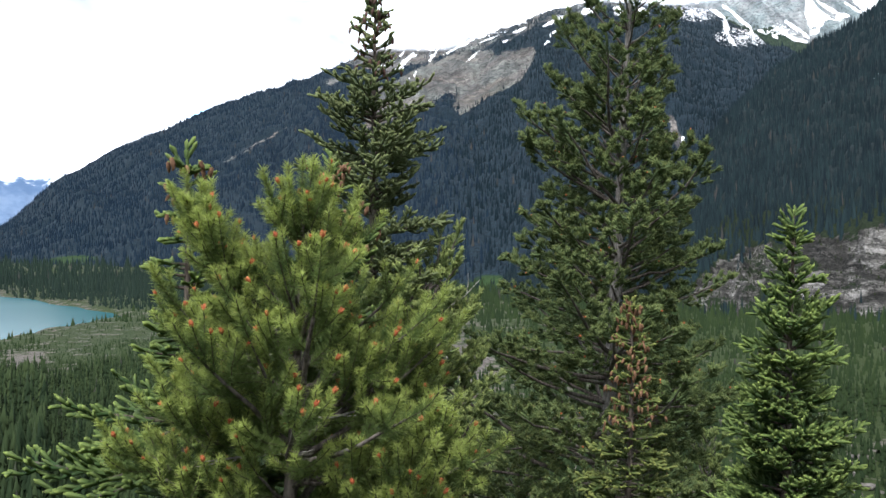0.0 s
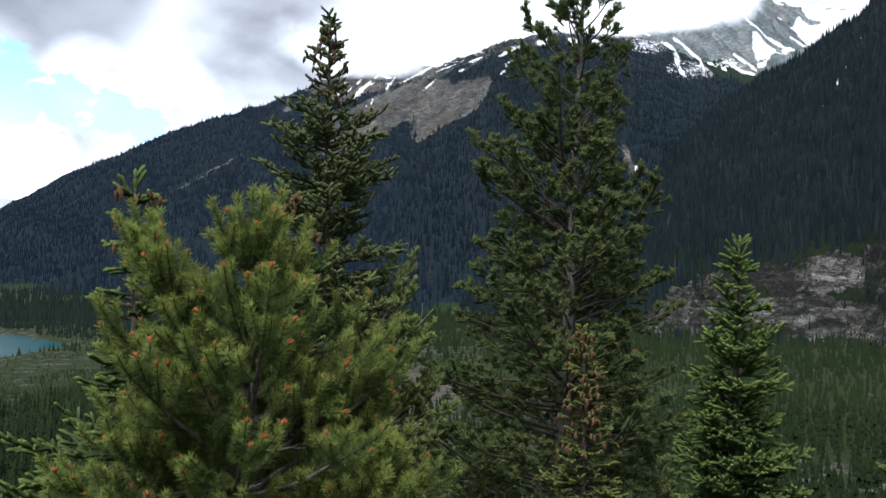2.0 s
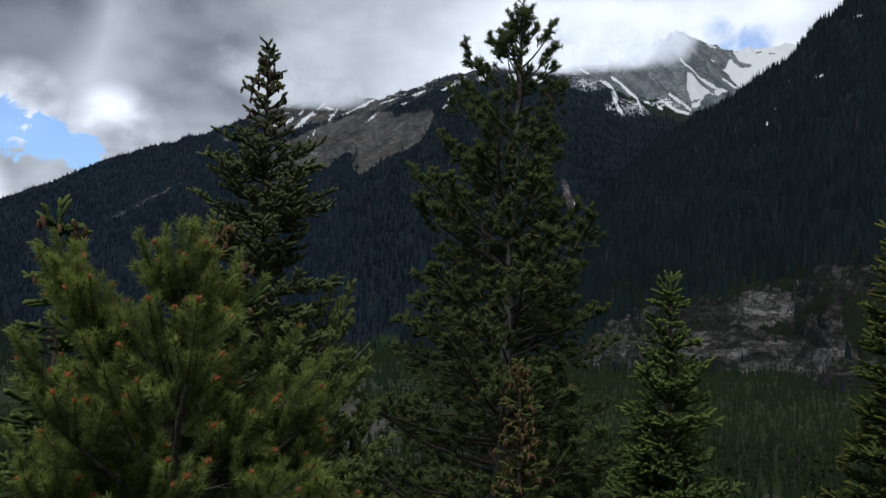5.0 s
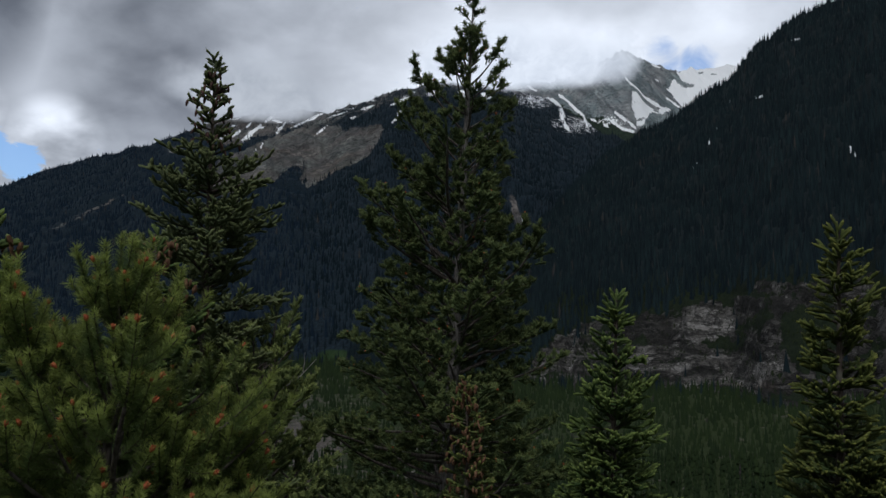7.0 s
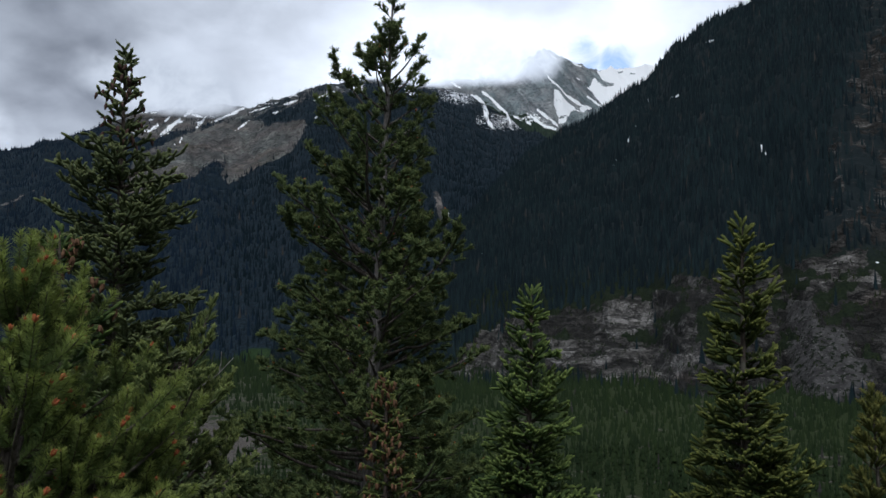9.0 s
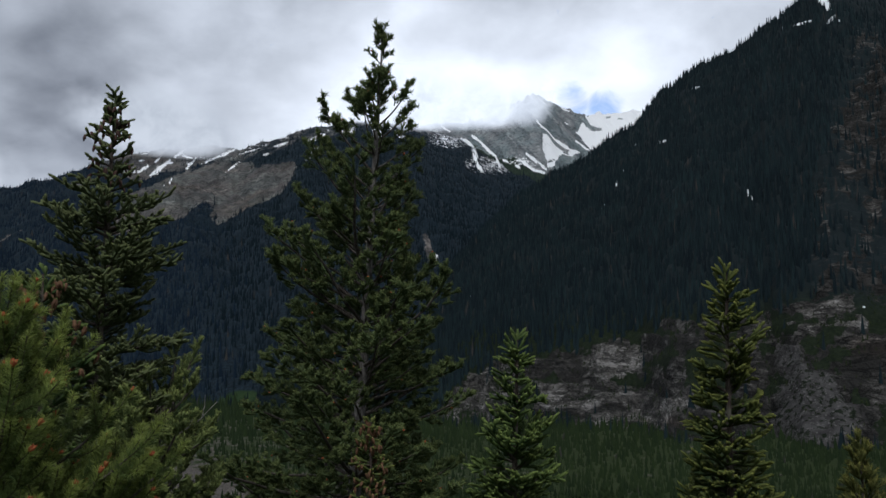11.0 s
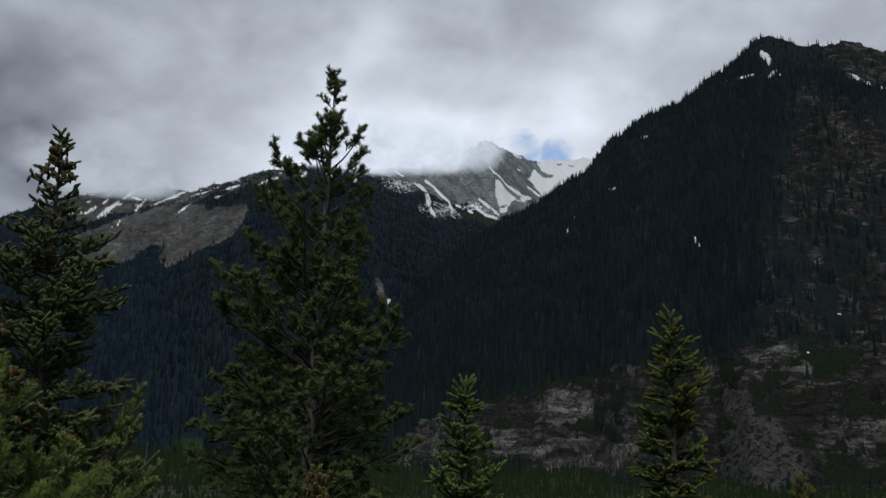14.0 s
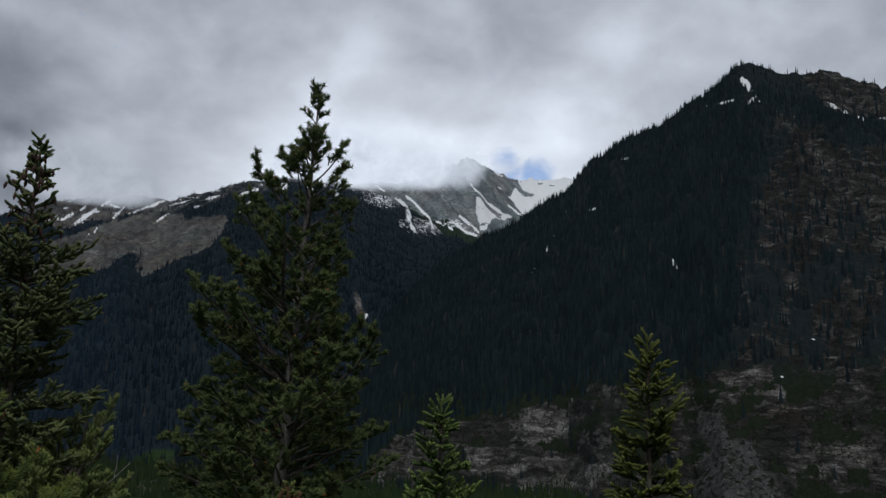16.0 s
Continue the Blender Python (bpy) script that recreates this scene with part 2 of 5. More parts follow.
def crag_material(name):
    """Steep mountainside: forest floor and scrub, ledged grey rock with dark joints, gravel runs, old snow."""
    m, N = material(name)
    p = place(N)
    rock, snow, pale, gravel, warm = (attribute(N, k) for k in ("rock", "snow", "pale", "gravel", "warm"))

    def squeezed(x, y, z):
        return N.add("ShaderNodeVectorMath", operation="MULTIPLY", ins={0: p, 1: (x, y, z)}).outputs[0]

    fine = N.noise(0.25, 6, p, 0.6)
    # upper floor carries the same haze blue as the trees on it
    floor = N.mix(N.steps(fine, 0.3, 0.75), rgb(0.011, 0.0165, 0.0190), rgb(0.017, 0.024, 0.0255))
    scrub = N.mix(N.steps(N.noise(0.5, 5, p, 0.65), 0.35, 0.65), rgb(0.008, 0.0135, 0.0075), rgb(0.018, 0.025, 0.013))
    low = N.add("ShaderNodeSeparateXYZ", ins={0: p}).outputs[2]
    floor = N.mix(N.steps(low, 62, 95, 1.0, 0.0), floor, scrub)
    bed = N.noise(0.085, 9, squeezed(0.6, 0.6, 1.4), 0.66, 1.0)
    broad = N.noise(0.03, 4, p, 0.55)
    grain = N.noise(0.9, 6, p, 0.7)
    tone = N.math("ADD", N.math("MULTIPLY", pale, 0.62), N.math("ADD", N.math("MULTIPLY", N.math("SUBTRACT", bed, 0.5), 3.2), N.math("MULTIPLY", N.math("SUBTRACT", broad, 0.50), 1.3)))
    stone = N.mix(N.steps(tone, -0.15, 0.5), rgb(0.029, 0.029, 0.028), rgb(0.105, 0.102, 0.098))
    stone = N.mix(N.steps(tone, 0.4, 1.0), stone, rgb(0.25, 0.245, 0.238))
    stone = N.mix(1.0, stone, rgb(1.0, 0.98, 0.95), "MULTIPLY")
    glint = N.math("ABSOLUTE", N.math("SUBTRACT", N.noise(0.07, 7, squeezed(0.35, 0.35, 2.2), 0.65, 1.2), 0.5))
    stone = N.mix(N.math("MULTIPLY", N.steps(glint, 0.0, 0.02, 1.0, 0.0), N.steps(tone, 0.15, 0.5)), stone, rgb(0.33, 0.32, 0.305))
    rust = N.math("MULTIPLY", N.steps(N.math("ADD", N.math("MULTIPLY", warm, 0.6), N.math("MULTIPLY", broad, 0.7)), 0.5, 0.8), 0.75)
    stone = N.mix(rust, stone, N.mix(1.0, stone, rgb(0.95, 0.83, 0.77), "MULTIPLY"))
    joint = N.add("ShaderNodeTexVoronoi", feature="DISTANCE_TO_EDGE", ins={"Vector": squeezed(0.6, 0.6, 1.3), "Scale": 0.12, "Randomness": 1.0}).outputs["Distance"]
    seam = N.math("ABSOLUTE", N.math("SUBTRACT", N.noise(0.055, 7, squeezed(0.5, 0.5, 1.7), 0.62, 1.0), 0.5))
    cracks = N.math("MAXIMUM", N.steps(joint, 0.0, 0.05, 0.55, 0.0), N.steps(seam, 0.0, 0.022, 0.85, 0.0))
    stone = N.mix(cracks, stone, rgb(0.012, 0.013, 0.013))
    stone = N.mix(1.0, stone, N.mix(N.steps(grain, 0.32, 0.68), rgb(0.66, 0.66, 0.66), rgb(1.28, 1.28, 1.28)), "MULTIPLY")
    rubble = N.add("ShaderNodeTexVoronoi", ins={"Vector": p, "Scale": 1.1, "Randomness": 1.0})
    pebble = N.add("ShaderNodeSeparateColor", ins={0: rubble.outputs["Color"]}).outputs[0]
    run = N.noise(0.07, 5, squeezed(1.6, 1.6, 0.35), 0.6, 0.4)
    loose = N.mix(N.steps(run, 0.35, 0.65), rgb(0.046, 0.044, 0.044), rgb(0.088, 0.085, 0.084))
    loose = N.mix(N.steps(pebble, 0.85, 0.97), loose, rgb(0.135, 0.13, 0.125))
    loose = N.mix(N.steps(N.noise(0.3, 6, p, 0.65), 0.52, 0.58, 0.0, 0.95), loose, scrub)
    stone = N.mix(N.steps(N.math("ADD", gravel, N.math("MULTIPLY", N.math("SUBTRACT", run, 0.5), 1.2)), 0.4, 0.6), stone, loose)
    edge = N.math("ADD", N.math("MULTIPLY", N.math("SUBTRACT", N.noise(0.05, 4, p, 0.6), 0.5), 0.9), N.math("MULTIPLY", N.math("SUBTRACT", N.noise(0.24, 6, squeezed(0.6, 0.6, 1.2), 0.65), 0.5), 1.3))
    bare = N.steps(N.math("ADD", rock, edge), 0.44, 0.54)
    ragged = N.math("MULTIPLY", N.math("SUBTRACT", N.noise(0.12, 6, p, 0.65, 0.5), 0.5), 1.7)
    white = N.steps(N.math("ADD", N.math("MULTIPLY", snow, 1.1), N.math("MULTIPLY", ragged, N.steps(snow, 0.05, 0.3))), 0.48, 0.56)
    color = N.mix(white, N.mix(bare, floor, stone), N.mix(fine, rgb(0.84, 0.87, 0.9), rgb(0.93, 0.95, 0.96)))
    relief = N.math("ADD", N.math("ADD", grain, N.math("MULTIPLY", bed, 2.5)), N.math("MULTIPLY", cracks, -1.2))
    finish(N, color, 0.92, relief, N.steps(bare, 0.0, 1.0, 0.1, 0.7), 1.6, 0.1)
    return m


pine_needles = needle_material("pine_needles", (0.076, 0.126, 0.042), (0.42, 0.49, 0.125), dry=(0.075, 0.055, 0.038))
pale_pine_needles = needle_material("pale_pine_needles", (0.135, 0.185, 0.066), (0.40, 0.46, 0.15))
tall_pine_needles = needle_material("tall_pine_needles", (0.098, 0.142, 0.056), (0.205, 0.240, 0.076))
yellow_pine_needles = needle_material("yellow_pine_needles", (0.096, 0.116, 0.032), (0.272, 0.264, 0.068))
spruce_needles = needle_material("spruce_needles", (0.128, 0.166, 0.078), (0.35, 0.385, 0.145))
young_spruce_needles = needle_material("young_spruce_needles", (0.048, 0.094, 0.030), (0.46, 0.57, 0.15))
yellow_spruce_needles = needle_material("yellow_spruce_needles", (0.056, 0.090, 0.027), (0.47, 0.48, 0.11))
pine_bark = bark_material("pine_bark", (0.045, 0.036, 0.03), (0.17, 0.145, 0.125))
cone_spruce_needles = needle_material("cone_spruce_needles", (0.070, 0.105, 0.030), (0.45, 0.47, 0.13))
grey_bark = bark_material("grey_bark", (0.085, 0.078, 0.072), (0.27, 0.25, 0.23))
spruce_bark = bark_material("spruce_bark", (0.04, 0.03, 0.024), (0.13, 0.105, 0.085))
dead_wood = bark_material("dead_wood", (0.16, 0.145, 0.13), (0.42, 0.39, 0.36))


def simple_material(name, a, b, scale, rough=0.8):
    m, N = material(name)
    n = N.noise(scale, 4, place(N))
    finish(N, N.mix(N.steps(n, 0.3, 0.7), rgb(*a), rgb(*b)), rough, n, 0.3, 0.01)
    return m


pollen = simple_material("pollen_cone", (0.36, 0.085, 0.035), (0.46, 0.16, 0.06), 60)
dark_cone = simple_material("dark_cone", (0.05, 0.026, 0.022), (0.11, 0.06, 0.045), 40)
cone_scale = simple_material("cone_scale", (0.10, 0.050, 0.026), (0.21, 0.115, 0.062), 40)
stone_material = simple_material("pale_boulder", (0.075, 0.069, 0.062), (0.17, 0.157, 0.142), 0.8, 0.9)

valley_forest = forest_material("valley_forest", (0.0125, 0.0225, 0.0088), (0.0235, 0.0375, 0.0128))
# green shifted bluer and darker, some distance haze put into the colour
shore_forest = forest_material("shore_forest", (0.0088, 0.0165, 0.0128), (0.0160, 0.0265, 0.0180))
spire_leaf = forest_material("spire_leaf", (0.0125, 0.0230, 0.0100), (0.040, 0.058, 0.022))
# blue distance haze is put into this tree colour
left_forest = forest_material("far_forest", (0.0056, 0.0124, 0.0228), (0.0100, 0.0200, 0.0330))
# shade at the valley head painted in as a darker copy of left_forest
shaded_forest = forest_material("shaded_forest", (0.0040, 0.0094, 0.0135), (0.0076, 0.0152, 0.0205))
# haze over the right slope is painted in as extra blue
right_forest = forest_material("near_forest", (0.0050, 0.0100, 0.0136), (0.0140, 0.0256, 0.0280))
shrub_leaf = forest_material("shrub_leaf", (0.0112, 0.0191, 0.00788), (0.0281, 0.0371, 0.0135))

# left_slope floor shares the haze blue of left_forest
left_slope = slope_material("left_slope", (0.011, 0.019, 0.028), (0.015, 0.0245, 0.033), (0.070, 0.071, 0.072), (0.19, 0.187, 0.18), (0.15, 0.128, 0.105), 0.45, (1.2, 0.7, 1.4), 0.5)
right_slope = crag_material("right_slope")
back_slope = slope_material("back_slope", (0.020, 0.032, 0.024), (0.040, 0.054, 0.038), (0.155, 0.180, 0.195), (0.315, 0.345, 0.36), (0.215, 0.24, 0.25), 0.35, (1.0, 0.6, 0.7), 0.3)


def ground_material():
    m, N = material("valley_ground")
    p = place(N)
    gravel = attribute(N, "gravel")
    fine = N.noise(1.3, 6, p, 0.65)
    mid = N.noise(0.16, 5, p, 0.6)
    green = N.mix(N.steps(fine, 0.3, 0.7), rgb(0.020, 0.031, 0.011), rgb(0.036, 0.050, 0.017))
    stones = N.mix(N.steps(fine, 0.35, 0.65), rgb(0.050, 0.045, 0.038), rgb(0.15, 0.134, 0.118))
    g = N.steps(N.math("ADD", gravel, N.math("MULTIPLY", N.math("SUBTRACT", mid, 0.5), 1.7)), 0.46, 0.6)
    finish(N, N.mix(g, green, stones), 0.92, fine, 0.9, 0.3, 0.1)
    return m


valley_ground = ground_material()


def water_material():
    """Milky glacial water: mostly scattered turquoise light under a weak, rippled gloss."""
    m, N = material("lake_water")
    n = N.noise(0.5, 3, place(N))
    color = N.mix(N.noise(0.006, 3, place(N)), rgb(0.012, 0.058, 0.062), rgb(0.026, 0.086, 0.092))
    ripple = N.add("ShaderNodeBump", ins={"Strength": 0.2, "Distance": 0.2, "Height": n}).outputs[0]
    body = N.add("ShaderNodeBsdfDiffuse", ins={0: color}).outputs[0]
    shine = N.add("ShaderNodeBsdfGlossy", ins={"Color": rgb(1, 1, 1), "Roughness": 0.15, "Normal": ripple}).outputs[0]
    N.add("ShaderNodeOutputMaterial", ins={0: N.add("ShaderNodeMixShader", ins={0: 0.13, 1: body, 2: shine}).outputs[0]})
    return m


lake_water = water_material()

# ---- mesh helpers ----


def raw_mesh(name, v, f, mat, smooth=False, **values):
    """A mesh from arrays: corners n x 3, faces m x k, one number a corner for each named value."""
    v, f = np.asarray(v, np.float32), np.asarray(f, np.int32)
    me = bpy.data.meshes.new(name)
    me.vertices.add(len(v))
    me.vertices.foreach_set("co", v.ravel())
    me.loops.add(f.size)
    me.loops.foreach_set("vertex_index", f.ravel())
    me.polygons.add(len(f))
    me.polygons.foreach_set("loop_start", np.arange(len(f), dtype=np.int32) * f.shape[1])
    if smooth:
        me.polygons.foreach_set("use_smooth", np.ones(len(f), bool))
    me.update(calc_edges=True)
    for key, arr in values.items():
        me.attributes.new(key, "FLOAT", "POINT").data.foreach_set("value", np.asarray(arr, np.float32).ravel())
    me.materials.append(mat)
    return me


def lattice(ix, iy, seed):
    h = (ix.astype(np.int64) * 374761393 + iy.astype(np.int64) * 668265263 + seed * 144269504) & 0xFFFFFFFF
    h = ((h ^ (h >> 13)) * 1274126177) & 0xFFFFFFFF
    return ((h ^ (h >> 16)) & 0xFFFF) / 65535.0


def value_noise(x, y, seed=0):
    x, y = np.asarray(x, float), np.asarray(y, float)
    ix, iy = np.floor(x).astype(np.int64), np.floor(y).astype(np.int64)
    u, v = x - ix, y - iy
    u, v = u * u * (3 - 2 * u), v * v * (3 - 2 * v)
    a = lattice(ix, iy, seed) * (1 - u) + lattice(ix + 1, iy, seed) * u
    b = lattice(ix, iy + 1, seed) * (1 - u) + lattice(ix + 1, iy + 1, seed) * u
    return a * (1 - v) + b * v


def fbm(x, y, seed=0, octaves=5, gain=0.5, ridged=False):
    total, amp, norm = 0.0, 1.0, 0.0
    for o in range(octaves):
        n = value_noise(np.asarray(x) * 2.03 ** o + 17.3 * o, np.asarray(y) * 2.03 ** o - 9.1 * o, seed + o)
        total = total + amp * (1 - np.abs(2 * n - 1) if ridged else n)
        norm += amp
        amp *= gain
    return total / norm


def smooth(x, lo, hi):
    t = np.clip((np.asarray(x, float) - lo) / (hi - lo), 0, 1)
    return t * t * (3 - 2 * t)


def grid_faces(n, m):
    i, j = np.meshgrid(np.arange(n - 1), np.arange(m - 1), indexing="ij")
    a = i * m + j
    return np.stack([a, a + m, a + m + 1, a + 1], -1).reshape(-1, 4)


# ---- ground and lake ----


def lake_depth(x, y):
    """Above nought inside the lake."""
    wob = (fbm(x / 60, y / 60, 5, 4) - 0.5) * 44
    return np.minimum(np.minimum(-186 - x, 524 - 194 - x - y), (y - 300) * 0.6 + 0 * x) + wob


def ground_height(x, y):
    r = np.hypot(x, y)
    az = np.degrees(np.arctan2(x, y))
    ahead = smooth(-np.abs(az), -125, -85)
    drop = np.where(r < 3, -1.75 - 0.12 * r, -2.11 - 0.43 * (r - 3))
    drop = drop + (fbm(x / 6, y / 6, 3, 4) - 0.5) * np.clip(r * 0.12, 0, 1.6)
    valley = -EYE_Z + 1.6 + (fbm(x / 55, y / 55, 8, 5) - 0.5) * 5.5
    valley = valley + smooth(r, 800, 1500) * 14
    near = EYE_Z + np.logaddexp(drop * 0.8, valley * 0.8) / 0.8
    behind = EYE_Z - 1.8 + 0.16 * np.clip(r - 2, 0, 400) + (fbm(x / 20, y / 20, 4, 4) - 0.5) * np.clip(r * 0.1, 0, 5)
    z = near * ahead + behind * (1 - ahead)
    inside = smooth(lake_depth(x, y), -14, 22)
    return z * (1 - inside) + (-5.0) * inside


def make_ground():
    az = np.radians(np.concatenate([np.arange(-180, -34, 2.0), np.arange(-34, 56, 0.6), np.arange(56, 180.1, 2.0)]))
    rr = np.concatenate([[0.02], np.geomspace(0.8, 4950, 150)])
    A, R = np.meshgrid(az, rr, indexing="ij")
    x, y = R * np.sin(A), R * np.cos(A)
    z = ground_height(x, y)
    open_ground = gravel_cover(x, y)
    v = np.stack([x, y, z], -1).reshape(-1, 3)
    me = raw_mesh("ground", v, grid_faces(*A.shape)[:, ::-1], valley_ground, True, gravel=open_ground)
    return tagged(new("ground", me), "green valley floor with shrubs and bare gravel patches", "ground", kind="structure")


def gravel_cover(x, y):
    r, az = np.hypot(x, y), np.degrees(np.arctan2(x, y))
    g = 0.22 - 0.10 * smooth(az, 6, 14) + 0.35 * fbm(x / 38, y / 38, 21, 4)

    def spot(a, d, wa, wd):
        return np.exp(-((az - a) / wa) ** 2 - ((r - d) / wd) ** 2)

    g = g + 0.8 * spot(-0.5, 290, 3.0, 50) + 0.4 * spot(-26, 330, 1.0, 30) + 0.06 * spot(26, 175, 4.0, 40) + 0.3 * spot(-27, 200, 1.6, 30)
    g = g + 0.14 * np.exp(-((lake_depth(x, y) + 4) / 5) ** 2)
    return np.where(r < 60, 0.35, g)


make_ground()


def make_lake():
    x, y = np.meshgrid(np.linspace(-1500, -150, 40), np.linspace(290, 1900, 40), indexing="ij")
    v = np.stack([x, y, 0 * x], -1).reshape(-1, 3)
    tagged(new("lake", raw_mesh("lake", v, grid_faces(40, 40)[:, ::-1], lake_water, True)), "calm turquoise glacial lake water", "lake", kind="structure")


make_lake()

# ---- mountains ----


class Mountain:
    """A ridge seen from the valley: bearings, ridge heights and distances, foot distances; with its back slope."""

    def __init__(self, rows, dense, n_front, n_back, rough, seed, foot_z=0.0, low_rows=1.0):
        rows = np.array(rows, float)
        lo, hi, fine, coarse = dense        # fine bearings from lo to hi, coarse ones outside
        a0, a1 = rows[0, 0], rows[-1, 0]
        self.az = np.concatenate([np.linspace(a0, lo, max(2, int((lo - a0) / coarse)), endpoint=False), np.arange(lo, hi, fine), np.linspace(hi, a1, max(2, int((a1 - hi) / coarse)))])
        el, R, F = (np.interp(self.az, rows[:, 0], rows[:, k]) for k in (1, 2, 3))
        k = np.hanning(9) / np.hanning(9).sum()
        R, F = (np.convolve(np.pad(q, 4, "edge"), k, "valid") for q in (R, F))
        crest = EYE_Z + R * np.tan(np.radians(el))
        crest = crest + (fbm(self.az * 1.1, 0 * self.az, seed, 6) - 0.5) * rough * 0.45
        s = np.concatenate([np.linspace(0, 1, n_front) ** low_rows, 1 + np.linspace(0, 1, n_back + 1)[1:] ** 1.2])
        self.s, self.n_front = s, n_front
        A, S = np.meshgrid(self.az, s, indexing="ij")
        Rg, Fg, Cg = (np.repeat(q[:, None], len(s), 1) for q in (R, F, crest))
        span = Rg - Fg
        r = Fg + span * S
        x, y = r * np.sin(np.radians(A)), r * np.cos(np.radians(A))
        front = foot_z - 6 + (Cg - foot_z + 6) * np.clip(S, 0, 1)
        z = np.where(S <= 1, front, Cg - (S - 1) * span * 0.55)
        env = np.clip(np.sin(np.pi * np.clip(S, 0, 1)), 0, 1) ** 0.7 + 0.6 * np.clip(S - 1, 0, 1)
        arc = np.radians(A) * Rg
        gully = fbm(arc / (rough * 3.2) + 0.35 * S * 3, S * 1.6, seed + 9, 5, 0.52, True) - 0.6
        gully = gully * (1 - 0.6 * smooth(A, 34, 40))
        lumps = fbm(x / (rough * 1.1), y / (rough * 1.1), seed + 20, 6, 0.55) - 0.5
        z = z + env * rough * (1.1 * gully + 0.8 * lumps)
        self.x, self.y, self.z, self.A, self.S = x, y, z, A, S
        self.r = r
        self.sight()

    def sight(self):
        self.el = np.degrees(np.arctan2(self.z - EYE_Z, self.r))

    def carve(self, amount, step, tilt, seed, wide=1.3, jut=0.5):
        """Ledges and jointed blocks, one step high, where amount is above nought."""
        arc = np.radians(self.A) * 520
        u = self.z + tilt * arc + 1.1 * step * (fbm(arc / (4 * step), self.z / (4 * step), seed, 4) - 0.5)
        k = u / step
        part_up = k - np.floor(k)
        shelf = (smooth(part_up, 0.3, 0.95) - part_up) * step
        column = np.floor(arc / (step * wide) + 1.4 * fbm(arc / (3 * step), k, seed + 5, 3) + 0.37 * np.floor(k))
        block = lattice(column.astype(np.int64), np.floor(k).astype(np.int64), seed) - 0.5
        self.z = self.z + amount * (0.95 * shelf + block * jut * step)
        self.sight()

    def rill(self, amount, lean, width, depth, seed):
        """Runnels down a scree slope; lean: how far they drift in bearing for each degree down."""
        q = (self.A + lean * self.el) / width
        cut_in = fbm(q, (self.el - lean * self.A) * 0.18 / width, seed, 4, 0.55, True) - 0.6
        self.z = self.z + amount * depth * cut_in
        self.sight()

    def build(self, name, mat, label, soft_edges=True, **cover):
        v = np.stack([self.x, self.y, self.z], -1).reshape(-1, 3)
        me = raw_mesh(name, v, grid_faces(*self.A.shape)[:, ::-1], mat, soft_edges, **cover)
        return tagged(new(name, me), label, "mountain", kind="structure")

    def sample(self, values, u, w):
        """Bilinear values at fractions u of the bearings and w of the rows."""
        a, b = u * (values.shape[0] - 1.001), w * (values.shape[1] - 1.001)
        i, j = a.astype(int), b.astype(int)
        p, q = a - i, b - j
        return (values[i, j] * (1 - p) * (1 - q) + values[i + 1, j] * p * (1 - q) + values[i, j + 1] * (1 - p) * q + values[i + 1, j + 1] * p * q)


def spots(az, el, rows):
    """Soft streaks on a slope: bearing, height, half width, half height, lean."""
    total = 0.0 * az
    for a, e, wa, we, lean in rows:
        u = (az - a) - lean * (el - e)
        total = np.maximum(total, np.exp(-(u / wa) ** 2 - ((el - e) / we) ** 2))
    return total


def streaks(az, el, rows, breadth=0.64):
    """Soft bands on a slope: from one bearing and height to another, with a half width."""
    total = 0.0 * az
    for a0, e0, a1, e1, w in rows:
        t = np.clip(((az - a0) * (a1 - a0) + (el - e0) * (e1 - e0)) / ((a1 - a0) ** 2 + (e1 - e0) ** 2), 0, 1)
        thin = breadth * w * (0.85 - 0.45 * np.abs(2 * t - 1) + 0.5 * (fbm(az * 6, el * 6, 33, 3) - 0.5))
        total = np.maximum(total, np.exp(-(((az - a0 - t * (a1 - a0)) ** 2 + (el - e0 - t * (e1 - e0)) ** 2) / thin ** 2)))
    return total


def patch(az, el, rim, soft=0.25):
    """A field on a slope inside a rim of bearings and heights, with a soft edge."""
    rim = np.array(rim)
    nxt = np.roll(rim, -1, 0)
    inside = np.zeros(az.shape, bool)
    dist = np.full(az.shape, 99.0)
    for (a0, e0), (a1, e1) in zip(rim, nxt):
        crosses = ((e0 > el) != (e1 > el)) & (az < (a1 - a0) * (el - e0) / (e1 - e0 + 1e-9) + a0)
        inside ^= crosses
        t = np.clip(((az - a0) * (a1 - a0) + (el - e0) * (e1 - e0)) / ((a1 - a0) ** 2 + (e1 - e0) ** 2 + 1e-9), 0, 1)
        dist = np.minimum(dist, np.hypot(az - a0 - t * (a1 - a0), el - e0 - t * (e1 - e0)))
    return smooth(np.where(inside, dist, -dist), -soft, soft)


